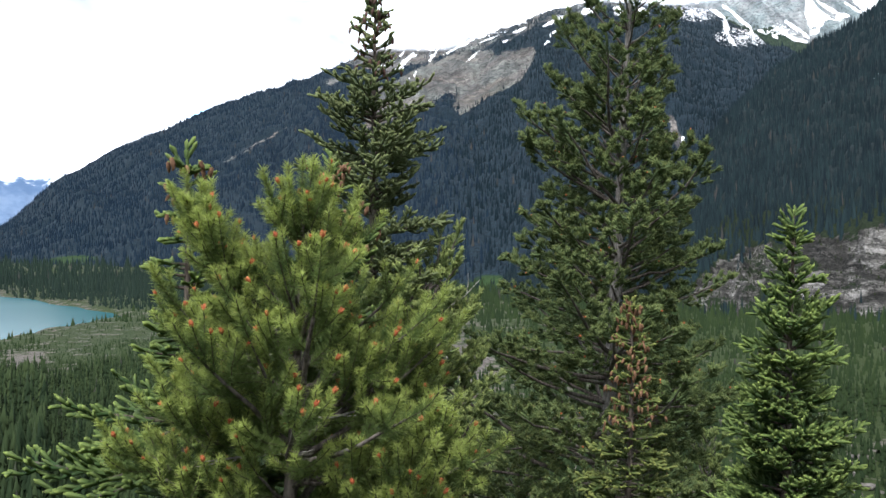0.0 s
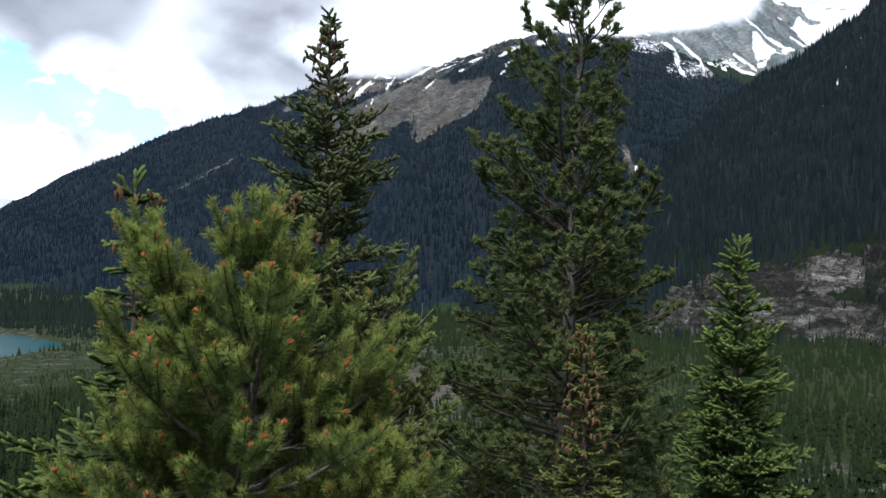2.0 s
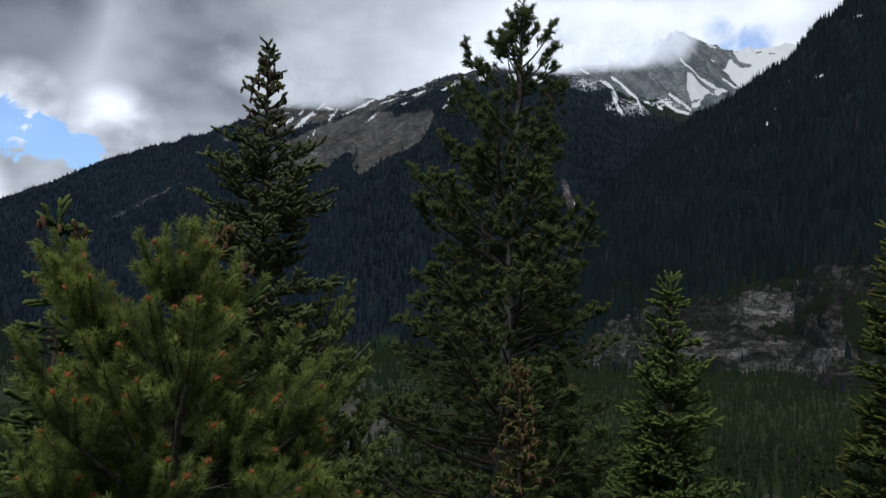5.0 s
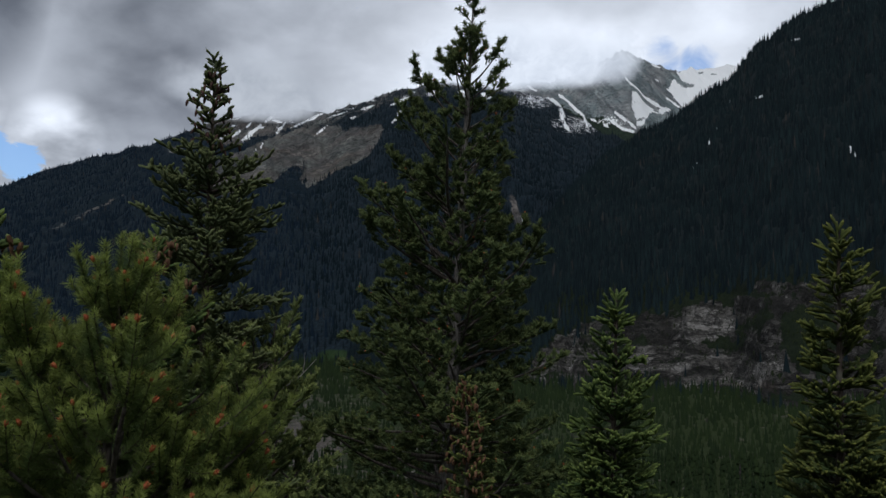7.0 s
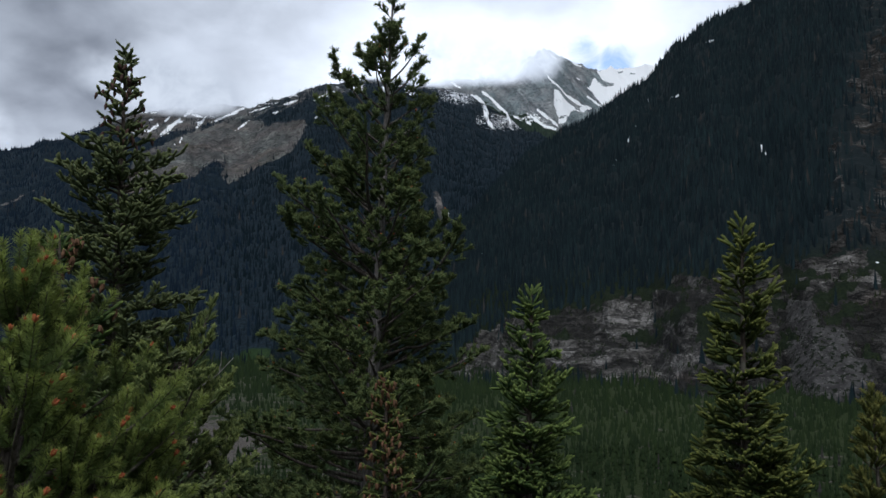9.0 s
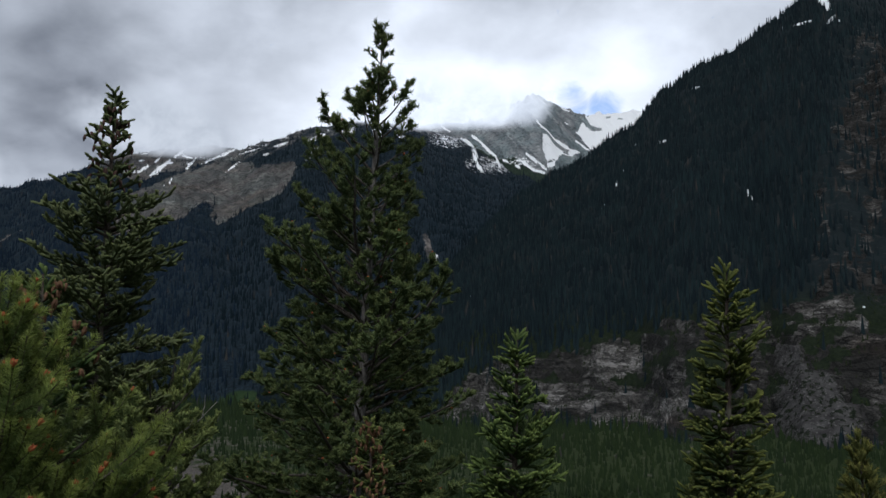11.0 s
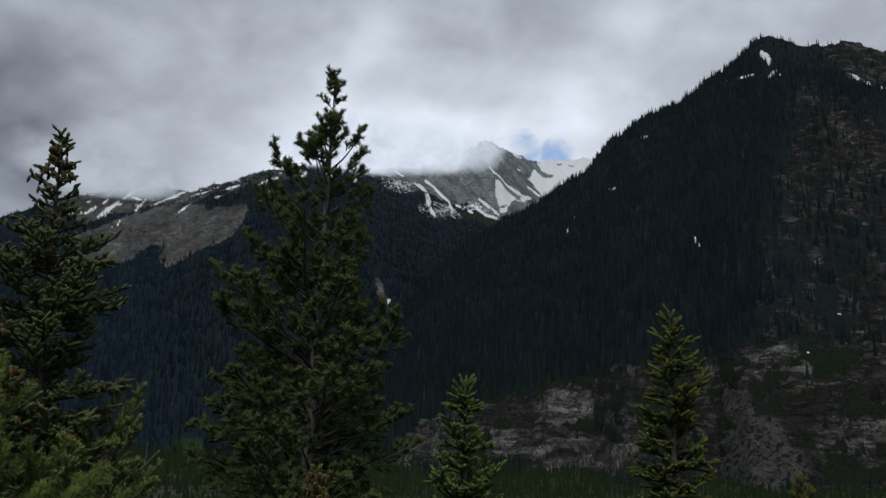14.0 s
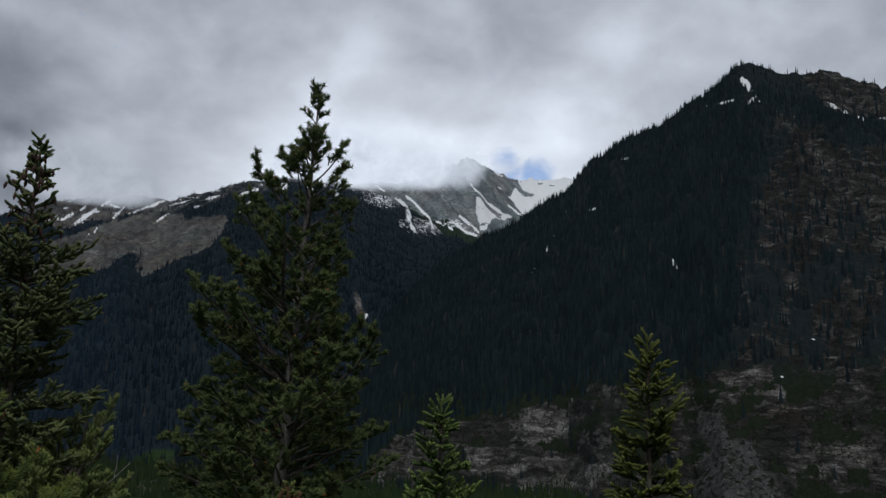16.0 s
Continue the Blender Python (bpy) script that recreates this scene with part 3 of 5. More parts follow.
left = Mountain([
    (-40, -2.2, 3100, 2300), (-34, -1.0, 3000, 1900), (-30, -0.2, 2950, 1650), (-27.4, 1.3, 2900, 1500), (-24.4, 4.0, 2850, 1350),
    (-21.2, 6.1, 2800, 1250), (-17.8, 7.7, 2750, 1150), (-14.3, 9.35, 2700, 1050), (-10.7, 10.6, 2650, 950), (-7.7, 11.8, 2650, 880),
    (-4.5, 13.0, 2750, 820), (-2, 13.7, 2850, 790), (0.5, 13.9, 2900, 770), (2.4, 13.9, 2900, 760), (5.9, 15.1, 2900, 730),
    (7.7, 15.6, 2900, 730), (11, 16.2, 2950, 730), (14.2, 15.9, 3000, 740), (17.4, 15.0, 3000, 800), (20.6, 12.9, 2900, 860),
    (22.5, 12.0, 2850, 900), (26, 8.5, 2800, 1000), (32, 3, 2700, 1300), (36, -0.5, 2650, 1600)], (-9, 24, 0.06, 0.22), 140, 12, 60, 3)
back = Mountain([
    (8, 11, 4000, 3150), (12, 14.5, 3950, 3100), (15, 15.9, 3900, 3050), (17.4, 16.0, 3900, 3050), (19.3, 16.4, 3880, 3050), (20.9, 17.1, 3850, 3000), (21.9, 17.65, 3820, 3000), (22.7, 17.9, 3820, 3000),
    (23.4, 17.4, 3850, 3000), (24.4, 16.95, 3900, 3000), (25.4, 16.45, 4000, 3000), (27.2, 16.4, 4100, 3000), (29.3, 16.5, 4100, 3000), (34, 15.5, 4100, 3050), (40, 12, 4000, 3100)],
    (14, 30, 0.05, 0.3), 150, 10, 30, 31, 150)
right = Mountain([
    (4, -2.6, 760, 640), (8, -1.2, 850, 620), (11, 0.3, 950, 600), (14.5, 2.6, 1080, 560), (16.8, 6.4, 1260, 530), (19.9, 10.1, 1400, 530),
    (22.5, 11.9, 1500, 530), (25.2, 13.2, 1550, 520), (29.1, 15.6, 1550, 500), (31.1, 17.5, 1500, 430), (33.0, 18.6, 1450, 420),
    (36.8, 20.2, 1400, 470), (38.7, 21.5, 1380, 440), (40.6, 22.7, 1370, 440), (41.5, 22.8, 1370, 445), (44.1, 22.0, 1380, 450),
    (44.7, 21.8, 1450, 450), (45.8, 22.1, 1480, 450), (47.4, 21.5, 1500, 450), (49.5, 20.5, 1500, 450), (56, 18, 1500, 440), (66, 13, 1400, 430),
    (80, 6, 1250, 420), (92, 0, 1000, 500)], (13, 50.5, 0.082, 0.6), 280, 8, 42, 57, 0.0, 1.6)

# what covers the slopes
la, le = left.A, left.el
crest_gap = np.interp(left.az, [-40, -8, -4, -1, 2, 8, 14, 20, 24, 36], [-3, -1, 1.9, 1.4, 0.9, 0.8, 0.6, 0.3, -1, -3])[:, None]
ridge_el = np.max(le, axis=1)[:, None]
alpine = smooth(le - (ridge_el - crest_gap), -0.35, 0.3)
wobble = 0.5 * (fbm(la * 1.9, le * 1.9, 61, 4) - 0.5) + 0.25 * (fbm(la * 7, le * 7, 62, 3) - 0.5)
scree = patch(la + wobble, le + wobble, [(-4.7, 10.4), (-1.6, 12.0), (0.9, 12.95), (3.1, 13.1), (3.5, 12.8), (5.9, 13.2), (6.3, 13.0), (5.9, 12.1), (5.2, 11.2), (3.5, 10.2), (1.0, 8.9),
                                         (0.8, 10.3), (0.1, 10.3), (-1.1, 9.3), (-2.9, 8.6), (-5.4, 7.8)])
gash = spots(la, le, [(-12.2, 6.9, 0.30, 0.9, 1.75), (-14.0, 5.8, 0.25, 0.45, 1.75), (15.2, 7.6, 0.35, 1.2, -0.3), (-7.4, 11.0, 0.5, 0.35, 1.0)])
left.rill(np.maximum(scree, 0.4 * alpine), -0.55, 0.55, 14.0, 63)
openness = np.interp(left.az, [-9, 1.5, 3.2, 9], [1.0, 1.0, 0.6, 0.65])[:, None]
left_rock = np.clip(np.maximum(np.maximum(scree * 1.05, alpine * 0.74 * openness), gash * 0.8), 0, 1)
left_snow = streaks(la, le, [(-3.93, 11.95, -3.32, 12.45, 0.19), (-3.2, 11.82, -2.0, 12.89, 0.28), (-1.76, 13.12, -0.99, 13.73, 0.2), (-1.23, 13.26, -0.59, 13.12, 0.15), (-1.03, 12.3, -0.34, 13.2, 0.14),
                             (-0.08, 12.79, 0.99, 13.31, 0.15), (0.99, 13.31, 2.08, 13.84, 0.2), (-2.91, 12.72, -2.63, 12.99, 0.12), (-3.34, 13.33, -2.93, 13.81, 0.12), (-3.88, 12.73, -3.6, 12.78, 0.11), (-2.28, 12.66, -1.75, 12.83, 0.12)])
left_snow = np.maximum(left_snow, streaks(la, le, [(2.37, 13.56, 3.73, 14.03, 0.1), (1.55, 12.4, 2.42, 13.06, 0.09), (3.92, 13.6, 4.33, 13.72, 0.12), (4.66, 14.14, 5.55, 14.5, 0.16), (6.68, 14.54, 8.04, 15.09, 0.22),
                                                   (-2.56, 11.07, -1.69, 11.76, 0.09), (6.77, 13.41, 7.07, 13.6, 0.11), (7.07, 14.04, 7.82, 14.28, 0.14)]))
strips = [(18.1, 15.09, 18.78, 14.66, 0.2), (18.78, 14.66, 19.77, 13.81, 0.26), (19.77, 13.81, 20.02, 13.06, 0.16), (18.28, 14.26, 18.42, 13.4, 0.3), (18.42, 13.4, 18.9, 12.73, 0.22),
          (16.0, 15.85, 16.6, 15.49, 0.11), (17.4, 14.99, 18.27, 14.41, 0.14), (20.2, 13.6, 20.6, 13.4, 0.13), (21.1, 13.2, 21.4, 13.0, 0.13)]
left_snow = np.maximum(left_snow, streaks(la, le, strips, 0.8))
left_snow = np.maximum(left_snow, 0.46 * spots(la, le, [(19.5, 13.2, 2.4, 0.75, -0.8), (16.5, 14.9, 1.8, 0.7, -0.3)]))
left_snow = np.maximum(left_snow, spots(la, le, [(9.6, 15.4, 0.4, 0.25, 0.6), (11.6, 15.3, 0.35, 0.3, -0.4), (13.2, 15.2, 0.3, 0.22, -1), (15.7, 7.0, 0.10, 0.25, 0)]))
left_snow = np.maximum(left_snow, alpine * 0.45 * smooth(fbm(la * 2.2, le * 5, 77, 4), 0.55, 0.8))
glade = spots(la, le, [(3.0, -2.2, 1.6, 0.5, 1.2), (-23.5, -0.7, 1.6, 0.3, 2.0), (1.0, -2.9, 1.5, 0.25, 0), (5.5, -2.6, 1.2, 0.3, 0)])
left_rib = smooth(fbm((le - 0.5 * la) * 2.6, la * 0.5, 64, 5, 0.6), 0.3, 0.7)
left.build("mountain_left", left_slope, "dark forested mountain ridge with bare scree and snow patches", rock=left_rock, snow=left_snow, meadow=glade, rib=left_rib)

ba, be = back.A, back.el
back_rock = 0.95 * smooth(be - np.interp(back.az, [8, 15.0, 17.4, 19.0, 21.3, 22.9, 40], [15.4, 14.9, 14.8, 14.1, 13.4, 12.5, 11])[:, None] + 0.6 * (fbm(ba * 3, be * 3, 66, 4) - 0.5), -0.3, 0.3)
back.rill(back_rock, 0.95, 0.75, 34.0, 65)
back_snow = streaks(ba, be, [(22.6, 16.01, 23.59, 15.07, 0.15), (23.59, 15.07, 24.84, 14.13, 0.2), (24.84, 14.13, 25.43, 13.95, 0.2), (21.46, 13.5, 22.21, 12.98, 0.14), (22.21, 12.98, 23.11, 12.61, 0.17), (21.8, 13.96, 22.71, 13.29, 0.15),
                             (22.71, 13.29, 23.22, 12.84, 0.17), (25.23, 15.38, 26.32, 14.36, 0.15), (25.23, 14.74, 26.09, 14.17, 0.16), (22.69, 17.63, 23.17, 17.07, 0.13), (24.28, 16.92, 24.83, 16.55, 0.13), (24.52, 16.02, 24.76, 15.87, 0.09)], 0.8)
back_snow = np.maximum(back_snow, streaks(ba, be, strips, 0.8))
bowl = patch(ba, be, [(23.0, 15.1), (23.27, 15.07), (23.75, 14.36), (24.26, 13.98), (25.2, 13.98), (24.96, 13.68), (24.1, 13.75), (23.76, 13.22), (23.29, 13.1), (23.2, 13.67), (22.97, 14.24)], 0.12)
snowfield = patch(ba, be, [(25.7, 15.72), (26.4, 15.11), (27.1, 15.29), (26.2, 15.75), (25.9, 16.3), (27.2, 17.0), (32, 17.2), (36, 16.2), (30, 14.6), (28.1, 14.3), (26.4, 14.0), (25.9, 14.6), (25.3, 15.27)], 0.15)
outcrop = spots(ba, be, [(27.4, 16.2, 0.25, 0.06, 0.0), (28.2, 16.0, 0.2, 0.05, 0.5), (23.55, 13.5, 0.32, 0.07, -0.7), (24.5, 13.85, 0.25, 0.06, -0.3), (23.35, 14.5, 0.22, 0.06, -0.9)])
back_snow = np.maximum(np.maximum(back_snow, bowl), snowfield) - 1.2 * outcrop
back_snow = np.maximum(back_snow, 0.44 * spots(ba, be, [(21.6, 13.5, 1.6, 0.5, -0.9)]))
back_rib = smooth(fbm((ba + 0.95 * be) * 2.4, (be - ba) * 0.35, 67, 5, 0.6), 0.3, 0.7)
back.build("mountain_back", back_slope, "grey scree peak with snowfields, its top in cloud", rock=back_rock, snow=back_snow, rib=back_rib)

ra, re_ = right.A, right.el
rock_low = smooth(re_ - np.interp(right.az, [14, 16, 18.2, 23.4, 25.6, 28.8, 32.6, 34.7, 38, 41.4, 92], [-3, -4.6, -4.3, -3.9, -4.2, -4.6, -5.4, -5.9, -5.8, -5.2, -5])[:, None], -0.25, 0.15)
rock_high = smooth(np.interp(right.az, [14, 16, 18.2, 20.9, 25, 29, 32.5, 37.6, 40.5, 45.5, 47.5, 92], [-6, -2.7, -0.3, 0.7, 1.0, 2.4, 3.1, 3.5, 4.3, 4.0, 4.7, 5])[:, None] - re_ + 0.9 * (fbm(ra * 1.3, re_ * 1.3, 92, 4) - 0.5), -0.2, 0.25)
bluff = rock_low * rock_high
fan = patch(ra + 1.3 * (fbm(ra * 1.4, re_ * 1.6, 93, 4) - 0.5), re_, [(37.4, 1.3), (38.3, 0.9), (39.2, -0.6), (40.2, -0.5), (41.0, -1.5), (42.0, -3.3), (41.6, -5.2), (37.4, -6.0), (37.0, -3.0), (37.5, -0.6)], 0.6)
verdure = np.maximum(patch(ra, re_, [(31.9, 0.9), (34.4, 1.4), (35.4, 0.2), (34.4, -3.0), (32.9, -2.6), (32.1, -1.3), (30.9, -2.3), (30.7, -2.8), (31.8, -1.4)], 0.35), patch(ra, re_, [(41.9, 4.2), (43.5, 4.4), (45.2, 2.6), (42.6, 2.2), (41.8, 3.0)], 0.4))
verdure = np.maximum(verdure, 0.9 * smooth(fbm(ra * 0.85 - re_ * 0.3, re_ * 1.4, 91, 5), 0.47, 0.60))
pale = np.maximum(patch(ra, re_, [(25.2, 0.8), (26.8, 0.95), (29.1, 0.5), (28.9, -0.3), (26.8, -0.8), (25.5, -0.2)], 0.5) * 0.78, 0.55 * patch(ra, re_, [(22.0, -1.25), (25.7, -1.2), (30.7, -1.9), (32.7, -1.9), (32.3, -3.4), (27.8, -4.1), (25.3, -3.8), (23.4, -2.7)], 0.5))
pale = np.maximum(pale, 0.4 * patch(ra, re_, [(15.9, -2.7), (17.7, -0.7), (19.0, 0.3), (20.7, 0.4), (21.6, -1.2), (19.7, -3.5), (17.1, -4.3)], 0.4))
pale = pale * (0.6 + 0.7 * smooth(fbm(ra * 1.1, re_ * 7.0, 94, 4), 0.32, 0.66))
pale = np.maximum(pale, spots(ra, re_, [(40.8, 3.8, 0.35, 0.45, 0.0), (41.6, 2.6, 1.2, 0.22, 2.0), (41.6, 1.5, 1.0, 0.3, 1.0), (30.8, -5.7, 0.5, 0.35, -0.5), (32.0, 1.9, 0.5, 0.5, 0.0), (44.9, -0.6, 1.3, 0.35, -1.0), (46.6, -1.4, 0.7, 0.4, -1.0), (36.6, 2.6, 0.5, 0.5, 0.0)]) * 0.75)
warm_rock = np.maximum(spots(ra, re_, [(31.1, -3.6, 0.9, 0.5, 0.0), (29.0, -3.6, 0.5, 0.3, 0.0), (42.5, 1.0, 2.0, 0.9, 0.0)]), 0.08 * smooth(re_, 3.0, 6.0))
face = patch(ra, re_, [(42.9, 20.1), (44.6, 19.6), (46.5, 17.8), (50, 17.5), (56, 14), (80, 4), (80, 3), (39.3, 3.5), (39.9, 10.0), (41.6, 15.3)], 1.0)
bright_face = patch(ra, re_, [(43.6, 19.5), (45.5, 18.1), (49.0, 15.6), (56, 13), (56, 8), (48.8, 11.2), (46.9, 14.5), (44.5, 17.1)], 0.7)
crag = np.maximum(face * (0.30 + 0.45 * smooth(fbm(ra * 0.8 - re_ * 0.3, re_ * 0.4, 95, 4), 0.36, 0.6)), bright_face * 0.85)
crag = np.maximum(crag, 0.75 * patch(ra, re_, [(44.6, 21.6), (45.5, 22.3), (49.5, 20.7), (60, 17), (60, 15), (50, 18.2), (46.5, 19.2)], 0.3))
verdure = np.maximum(verdure * (1 - np.clip(pale * 1.3, 0, 1)) * (1 - 0.8 * fan), 0.0)
stone_cover = np.maximum(bluff * (0.9 - 0.75 * verdure), crag)
solid = np.clip(bluff * (1 - 0.9 * fan) * (1 - 0.8 * verdure), 0, 1)
right.carve(solid, 13.0, 0.12, 41, 1.8, 0.4)
right.carve(solid, 4.6, 0.12, 43, 1.8, 0.5)
right.carve(np.clip(crag * 1.2, 0, 1) * (1 - bluff), 17.0, 0.55, 45, 1.8, 0.22)
right.carve(np.clip(crag * 1.2, 0, 1) * (1 - bluff), 7.0, 0.55, 47, 2.2, 0.35)
right_snow = streaks(ra, re_, [(41.05, 22.05, 41.55, 21.3, 0.40), (39.49, 20.65, 40.43, 20.77, 0.15), (41.38, 20.5, 41.93, 20.9, 0.18), (46.17, 20.1, 46.79, 19.61, 0.18), (46.97, 19.42, 47.32, 19.2, 0.14), (47.84, 18.86, 48.17, 18.61, 0.18), (49.07, 18.76, 49.38, 18.71, 0.21),
                               (38.68, 20.59, 38.87, 20.64, 0.08), (36.1, 10.88, 36.33, 10.33, 0.24), (32.97, 17.52, 33.43, 17.61, 0.12), (30.62, 14.3, 31.2, 14.4, 0.12), (44.23, 5.76, 44.39, 5.72, 0.12), (42.28, 3.46, 42.54, 3.43, 0.1)], 0.85)
right_snow = np.maximum(right_snow, streaks(ra, re_, [(28.51, 12.91, 28.31, 12.54, 0.08), (29.21, 14.33, 29.09, 14.03, 0.08), (27.93, 11.97, 27.77, 11.41, 0.08), (27.2, 10.6, 26.8, 10.1, 0.08), (16.9, 4.2, 16.95, 3.7, 0.13), (18.0, 4.7, 18.0, 4.5, 0.1), (42.0, 20.6, 42.1, 20.5, 0.11)]))
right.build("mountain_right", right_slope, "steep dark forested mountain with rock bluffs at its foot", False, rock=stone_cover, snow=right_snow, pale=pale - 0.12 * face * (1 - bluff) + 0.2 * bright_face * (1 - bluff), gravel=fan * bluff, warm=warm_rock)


def make_far_range():
    far = Mountain([(-60, 2.0, 4400, 3900), (-44, 3.5, 4450, 3900), (-33, 4.6, 4500, 3900), (-27.4, 4.45, 4500, 3900), (-24.4, 4.6, 4500, 3900), (-20, 4.4, 4500, 3900), (-12, 3, 4500, 3900)], (-34, -20, 0.2, 0.6), 30, 8, 50, 71)
    m, N = material("far_range_slope")
    snow = attribute(N, "snow")
    n = N.noise(0.006, 6, place(N), 0.6)
    # distance haze is painted into the blue slope and the bluish snow
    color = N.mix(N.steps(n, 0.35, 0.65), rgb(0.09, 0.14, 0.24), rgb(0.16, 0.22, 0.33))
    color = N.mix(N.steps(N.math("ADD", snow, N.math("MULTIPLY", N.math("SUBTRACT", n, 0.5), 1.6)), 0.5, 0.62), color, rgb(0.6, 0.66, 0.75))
    finish(N, color, 1.0, specular=0.0)
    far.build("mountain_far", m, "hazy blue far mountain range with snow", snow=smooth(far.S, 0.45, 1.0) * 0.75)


make_far_range()

# ---- far woods ----


def conifer_template(tiers, sides, seed, ragged=0.25, star=True):
    """A small conifer of unit height: star-shaped skirts over a thin stem."""
    rng = np.random.RandomState(seed)
    v, f = [], []
    for t in range(tiers):
        z0 = (0.10 if t else (0.0 if star else -0.22)) + 0.72 * (t / tiers)
        z1 = min(1.0, 0.10 + 0.72 * (t / tiers) + 1.15 / tiers + (0.2 if t == tiers - 1 else 0.0))
        r = 0.17 * (1 - 0.82 * t / tiers)
        apex = len(v)
        v.append((0, 0, z1))
        turn = rng.rand() * 6.28
        points = sides * 2 if star else sides
        for k in range(points):
            a = turn + 2 * math.pi * k / points
            rr = r * (1.0 if k % 2 == 0 or not star else 0.42) * (1 + ragged * (rng.rand() - 0.5) * 2)
            v.append((rr * math.cos(a), rr * math.sin(a), z0 + (0.0 if k % 2 == 0 or not star else 0.25 / tiers) + (0.2 / tiers * (rng.rand() - 0.5) if star else 0.0)))
        for k in range(points):
            f.append((apex, apex + 1 + k, apex + 1 + (k + 1) % points))
    return np.array(v), np.array(f)


def plant(name, pts, heights, mat, label, tiers, sides, seed, wide=1.0, category="forest", star=True):
    rng = np.random.RandomState(seed)
    vs, fs, tones, base = [], [], [], 0
    kinds = [conifer_template(tiers, sides, seed + k, 0.35, star) for k in range(4)]
    which = rng.randint(0, 4, len(pts))
    for k, (tv, tf) in enumerate(kinds):
        p, h = pts[which == k], heights[which == k]
        n = len(p)
        if not n:
            continue
        a = rng.rand(n) * 6.28
        w = h * wide * (0.75 + 0.5 * rng.rand(n))
        c, s = np.cos(a)[:, None], np.sin(a)[:, None]
        x = (tv[None, :, 0] * c - tv[None, :, 1] * s) * w[:, None]
        y = (tv[None, :, 0] * s + tv[None, :, 1] * c) * w[:, None]
        z = tv[None, :, 2] * h[:, None]
        x = x + z * ((rng.rand(n) - 0.5) * 0.06)[:, None]
        v = np.stack([x + p[:, None, 0], y + p[:, None, 1], z + p[:, None, 2]], -1)
        vs.append(v.reshape(-1, 3))
        fs.append((tf[None] + (np.arange(n) * len(tv))[:, None, None] + base).reshape(-1, 3))
        tones.append(np.repeat(rng.rand(n), len(tv)))
        base += n * len(tv)
    me = raw_mesh(name, np.concatenate(vs), np.concatenate(fs), mat, False, tone=np.concatenate(tones))
    return tagged(new(name, me), label, category, kind="stuff")


def clothe(mountain, name, count, size, mat, bare, label, tiers, sides, seed, az_range, w_top=1.0, wide=0.8, at_top=0.6, close=0.33):
    rng = np.random.RandomState(seed)
    az_at = rng.uniform(max(az_range[0], mountain.az[0]), min(az_range[1], mountain.az[-1]), count)
    u = np.interp(az_at, mountain.az, np.linspace(0, 1, len(mountain.az)))
    w = rng.rand(count) ** 0.95 * 1.03 * w_top
    w = np.interp(w, mountain.s, np.arange(len(mountain.s)) / (len(mountain.s) - 1.0))
    az = mountain.sample(mountain.A, u, w)
    thin = mountain.sample(bare, u, w)
    clump = fbm(az * 2.5, w * 30, seed, 3)
    keep = (az > az_range[0]) & (az < az_range[1]) & (rng.rand(count) > thin) & (clump > 0.2)
    u, w = u[keep], w[keep]
    pts = np.stack([mountain.sample(q, u, w) for q in (mountain.x, mountain.y, mountain.z)], -1)
    high = w / (mountain.n_front / len(mountain.s))
    h = size * (0.55 + 0.75 * rng.rand(len(u)) ** 1.4) * np.interp(high, [0, 0.6, 0.9, 1.0], [1.0, 1.0, 0.5 + 0.5 * at_top, at_top])
    pts[:, 2] -= close * h          # the crowns close over the stems
    return plant(name, pts, h, mat, label, tiers, sides, seed, wide, star=False)


open_ground = np.maximum(np.maximum(scree * 1.2, alpine * 0.92 * openness), np.maximum(np.maximum(glade * 1.2, smooth(gash, 0.2, 0.5)), 0.86 * smooth(left_snow, 0.3, 0.55)))
# share of the slope whose trees take the shade-darkened colour
valley_head = smooth(la + 1.5 * (fbm(la * 0.7, le * 0.7, 68, 4) - 0.5), -2.0, 4.0)
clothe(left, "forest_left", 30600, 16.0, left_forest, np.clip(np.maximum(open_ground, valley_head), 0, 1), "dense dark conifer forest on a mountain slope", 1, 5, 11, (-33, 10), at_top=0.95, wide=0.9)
clothe(left, "forest_valley_head", 21300, 16.0, shaded_forest, np.clip(np.maximum(open_ground, 1 - valley_head), 0, 1), "conifer forest at the valley head, shade put into its blackish green", 1, 5, 15, (-4, 26), at_top=0.95, wide=0.9)
cleared = np.maximum(np.maximum(bluff * 0.985 + fan, np.maximum(crag * 1.1, face * 0.8)), np.maximum(smooth(right_snow, 0.2, 0.45), 0.88 * smooth(ra, 40.3, 41.5) * smooth(re_ - np.max(re_, axis=1)[:, None], -2.4, -0.8)))
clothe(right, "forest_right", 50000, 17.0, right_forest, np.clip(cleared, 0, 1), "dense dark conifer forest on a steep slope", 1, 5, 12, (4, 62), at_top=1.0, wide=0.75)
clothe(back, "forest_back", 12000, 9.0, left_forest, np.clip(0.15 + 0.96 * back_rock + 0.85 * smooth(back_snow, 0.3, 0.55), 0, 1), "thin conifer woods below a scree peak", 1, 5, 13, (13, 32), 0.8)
clothe(right, "bluff_scrub", 16000, 2.2, shrub_leaf, np.clip(1.0 - bluff * (0.16 + 0.7 * verdure - 0.12 * fan), 0, 1), "low green scrub and small conifers among rock bluffs", 2, 4, 14, (14, 62), 0.25, 2.4)


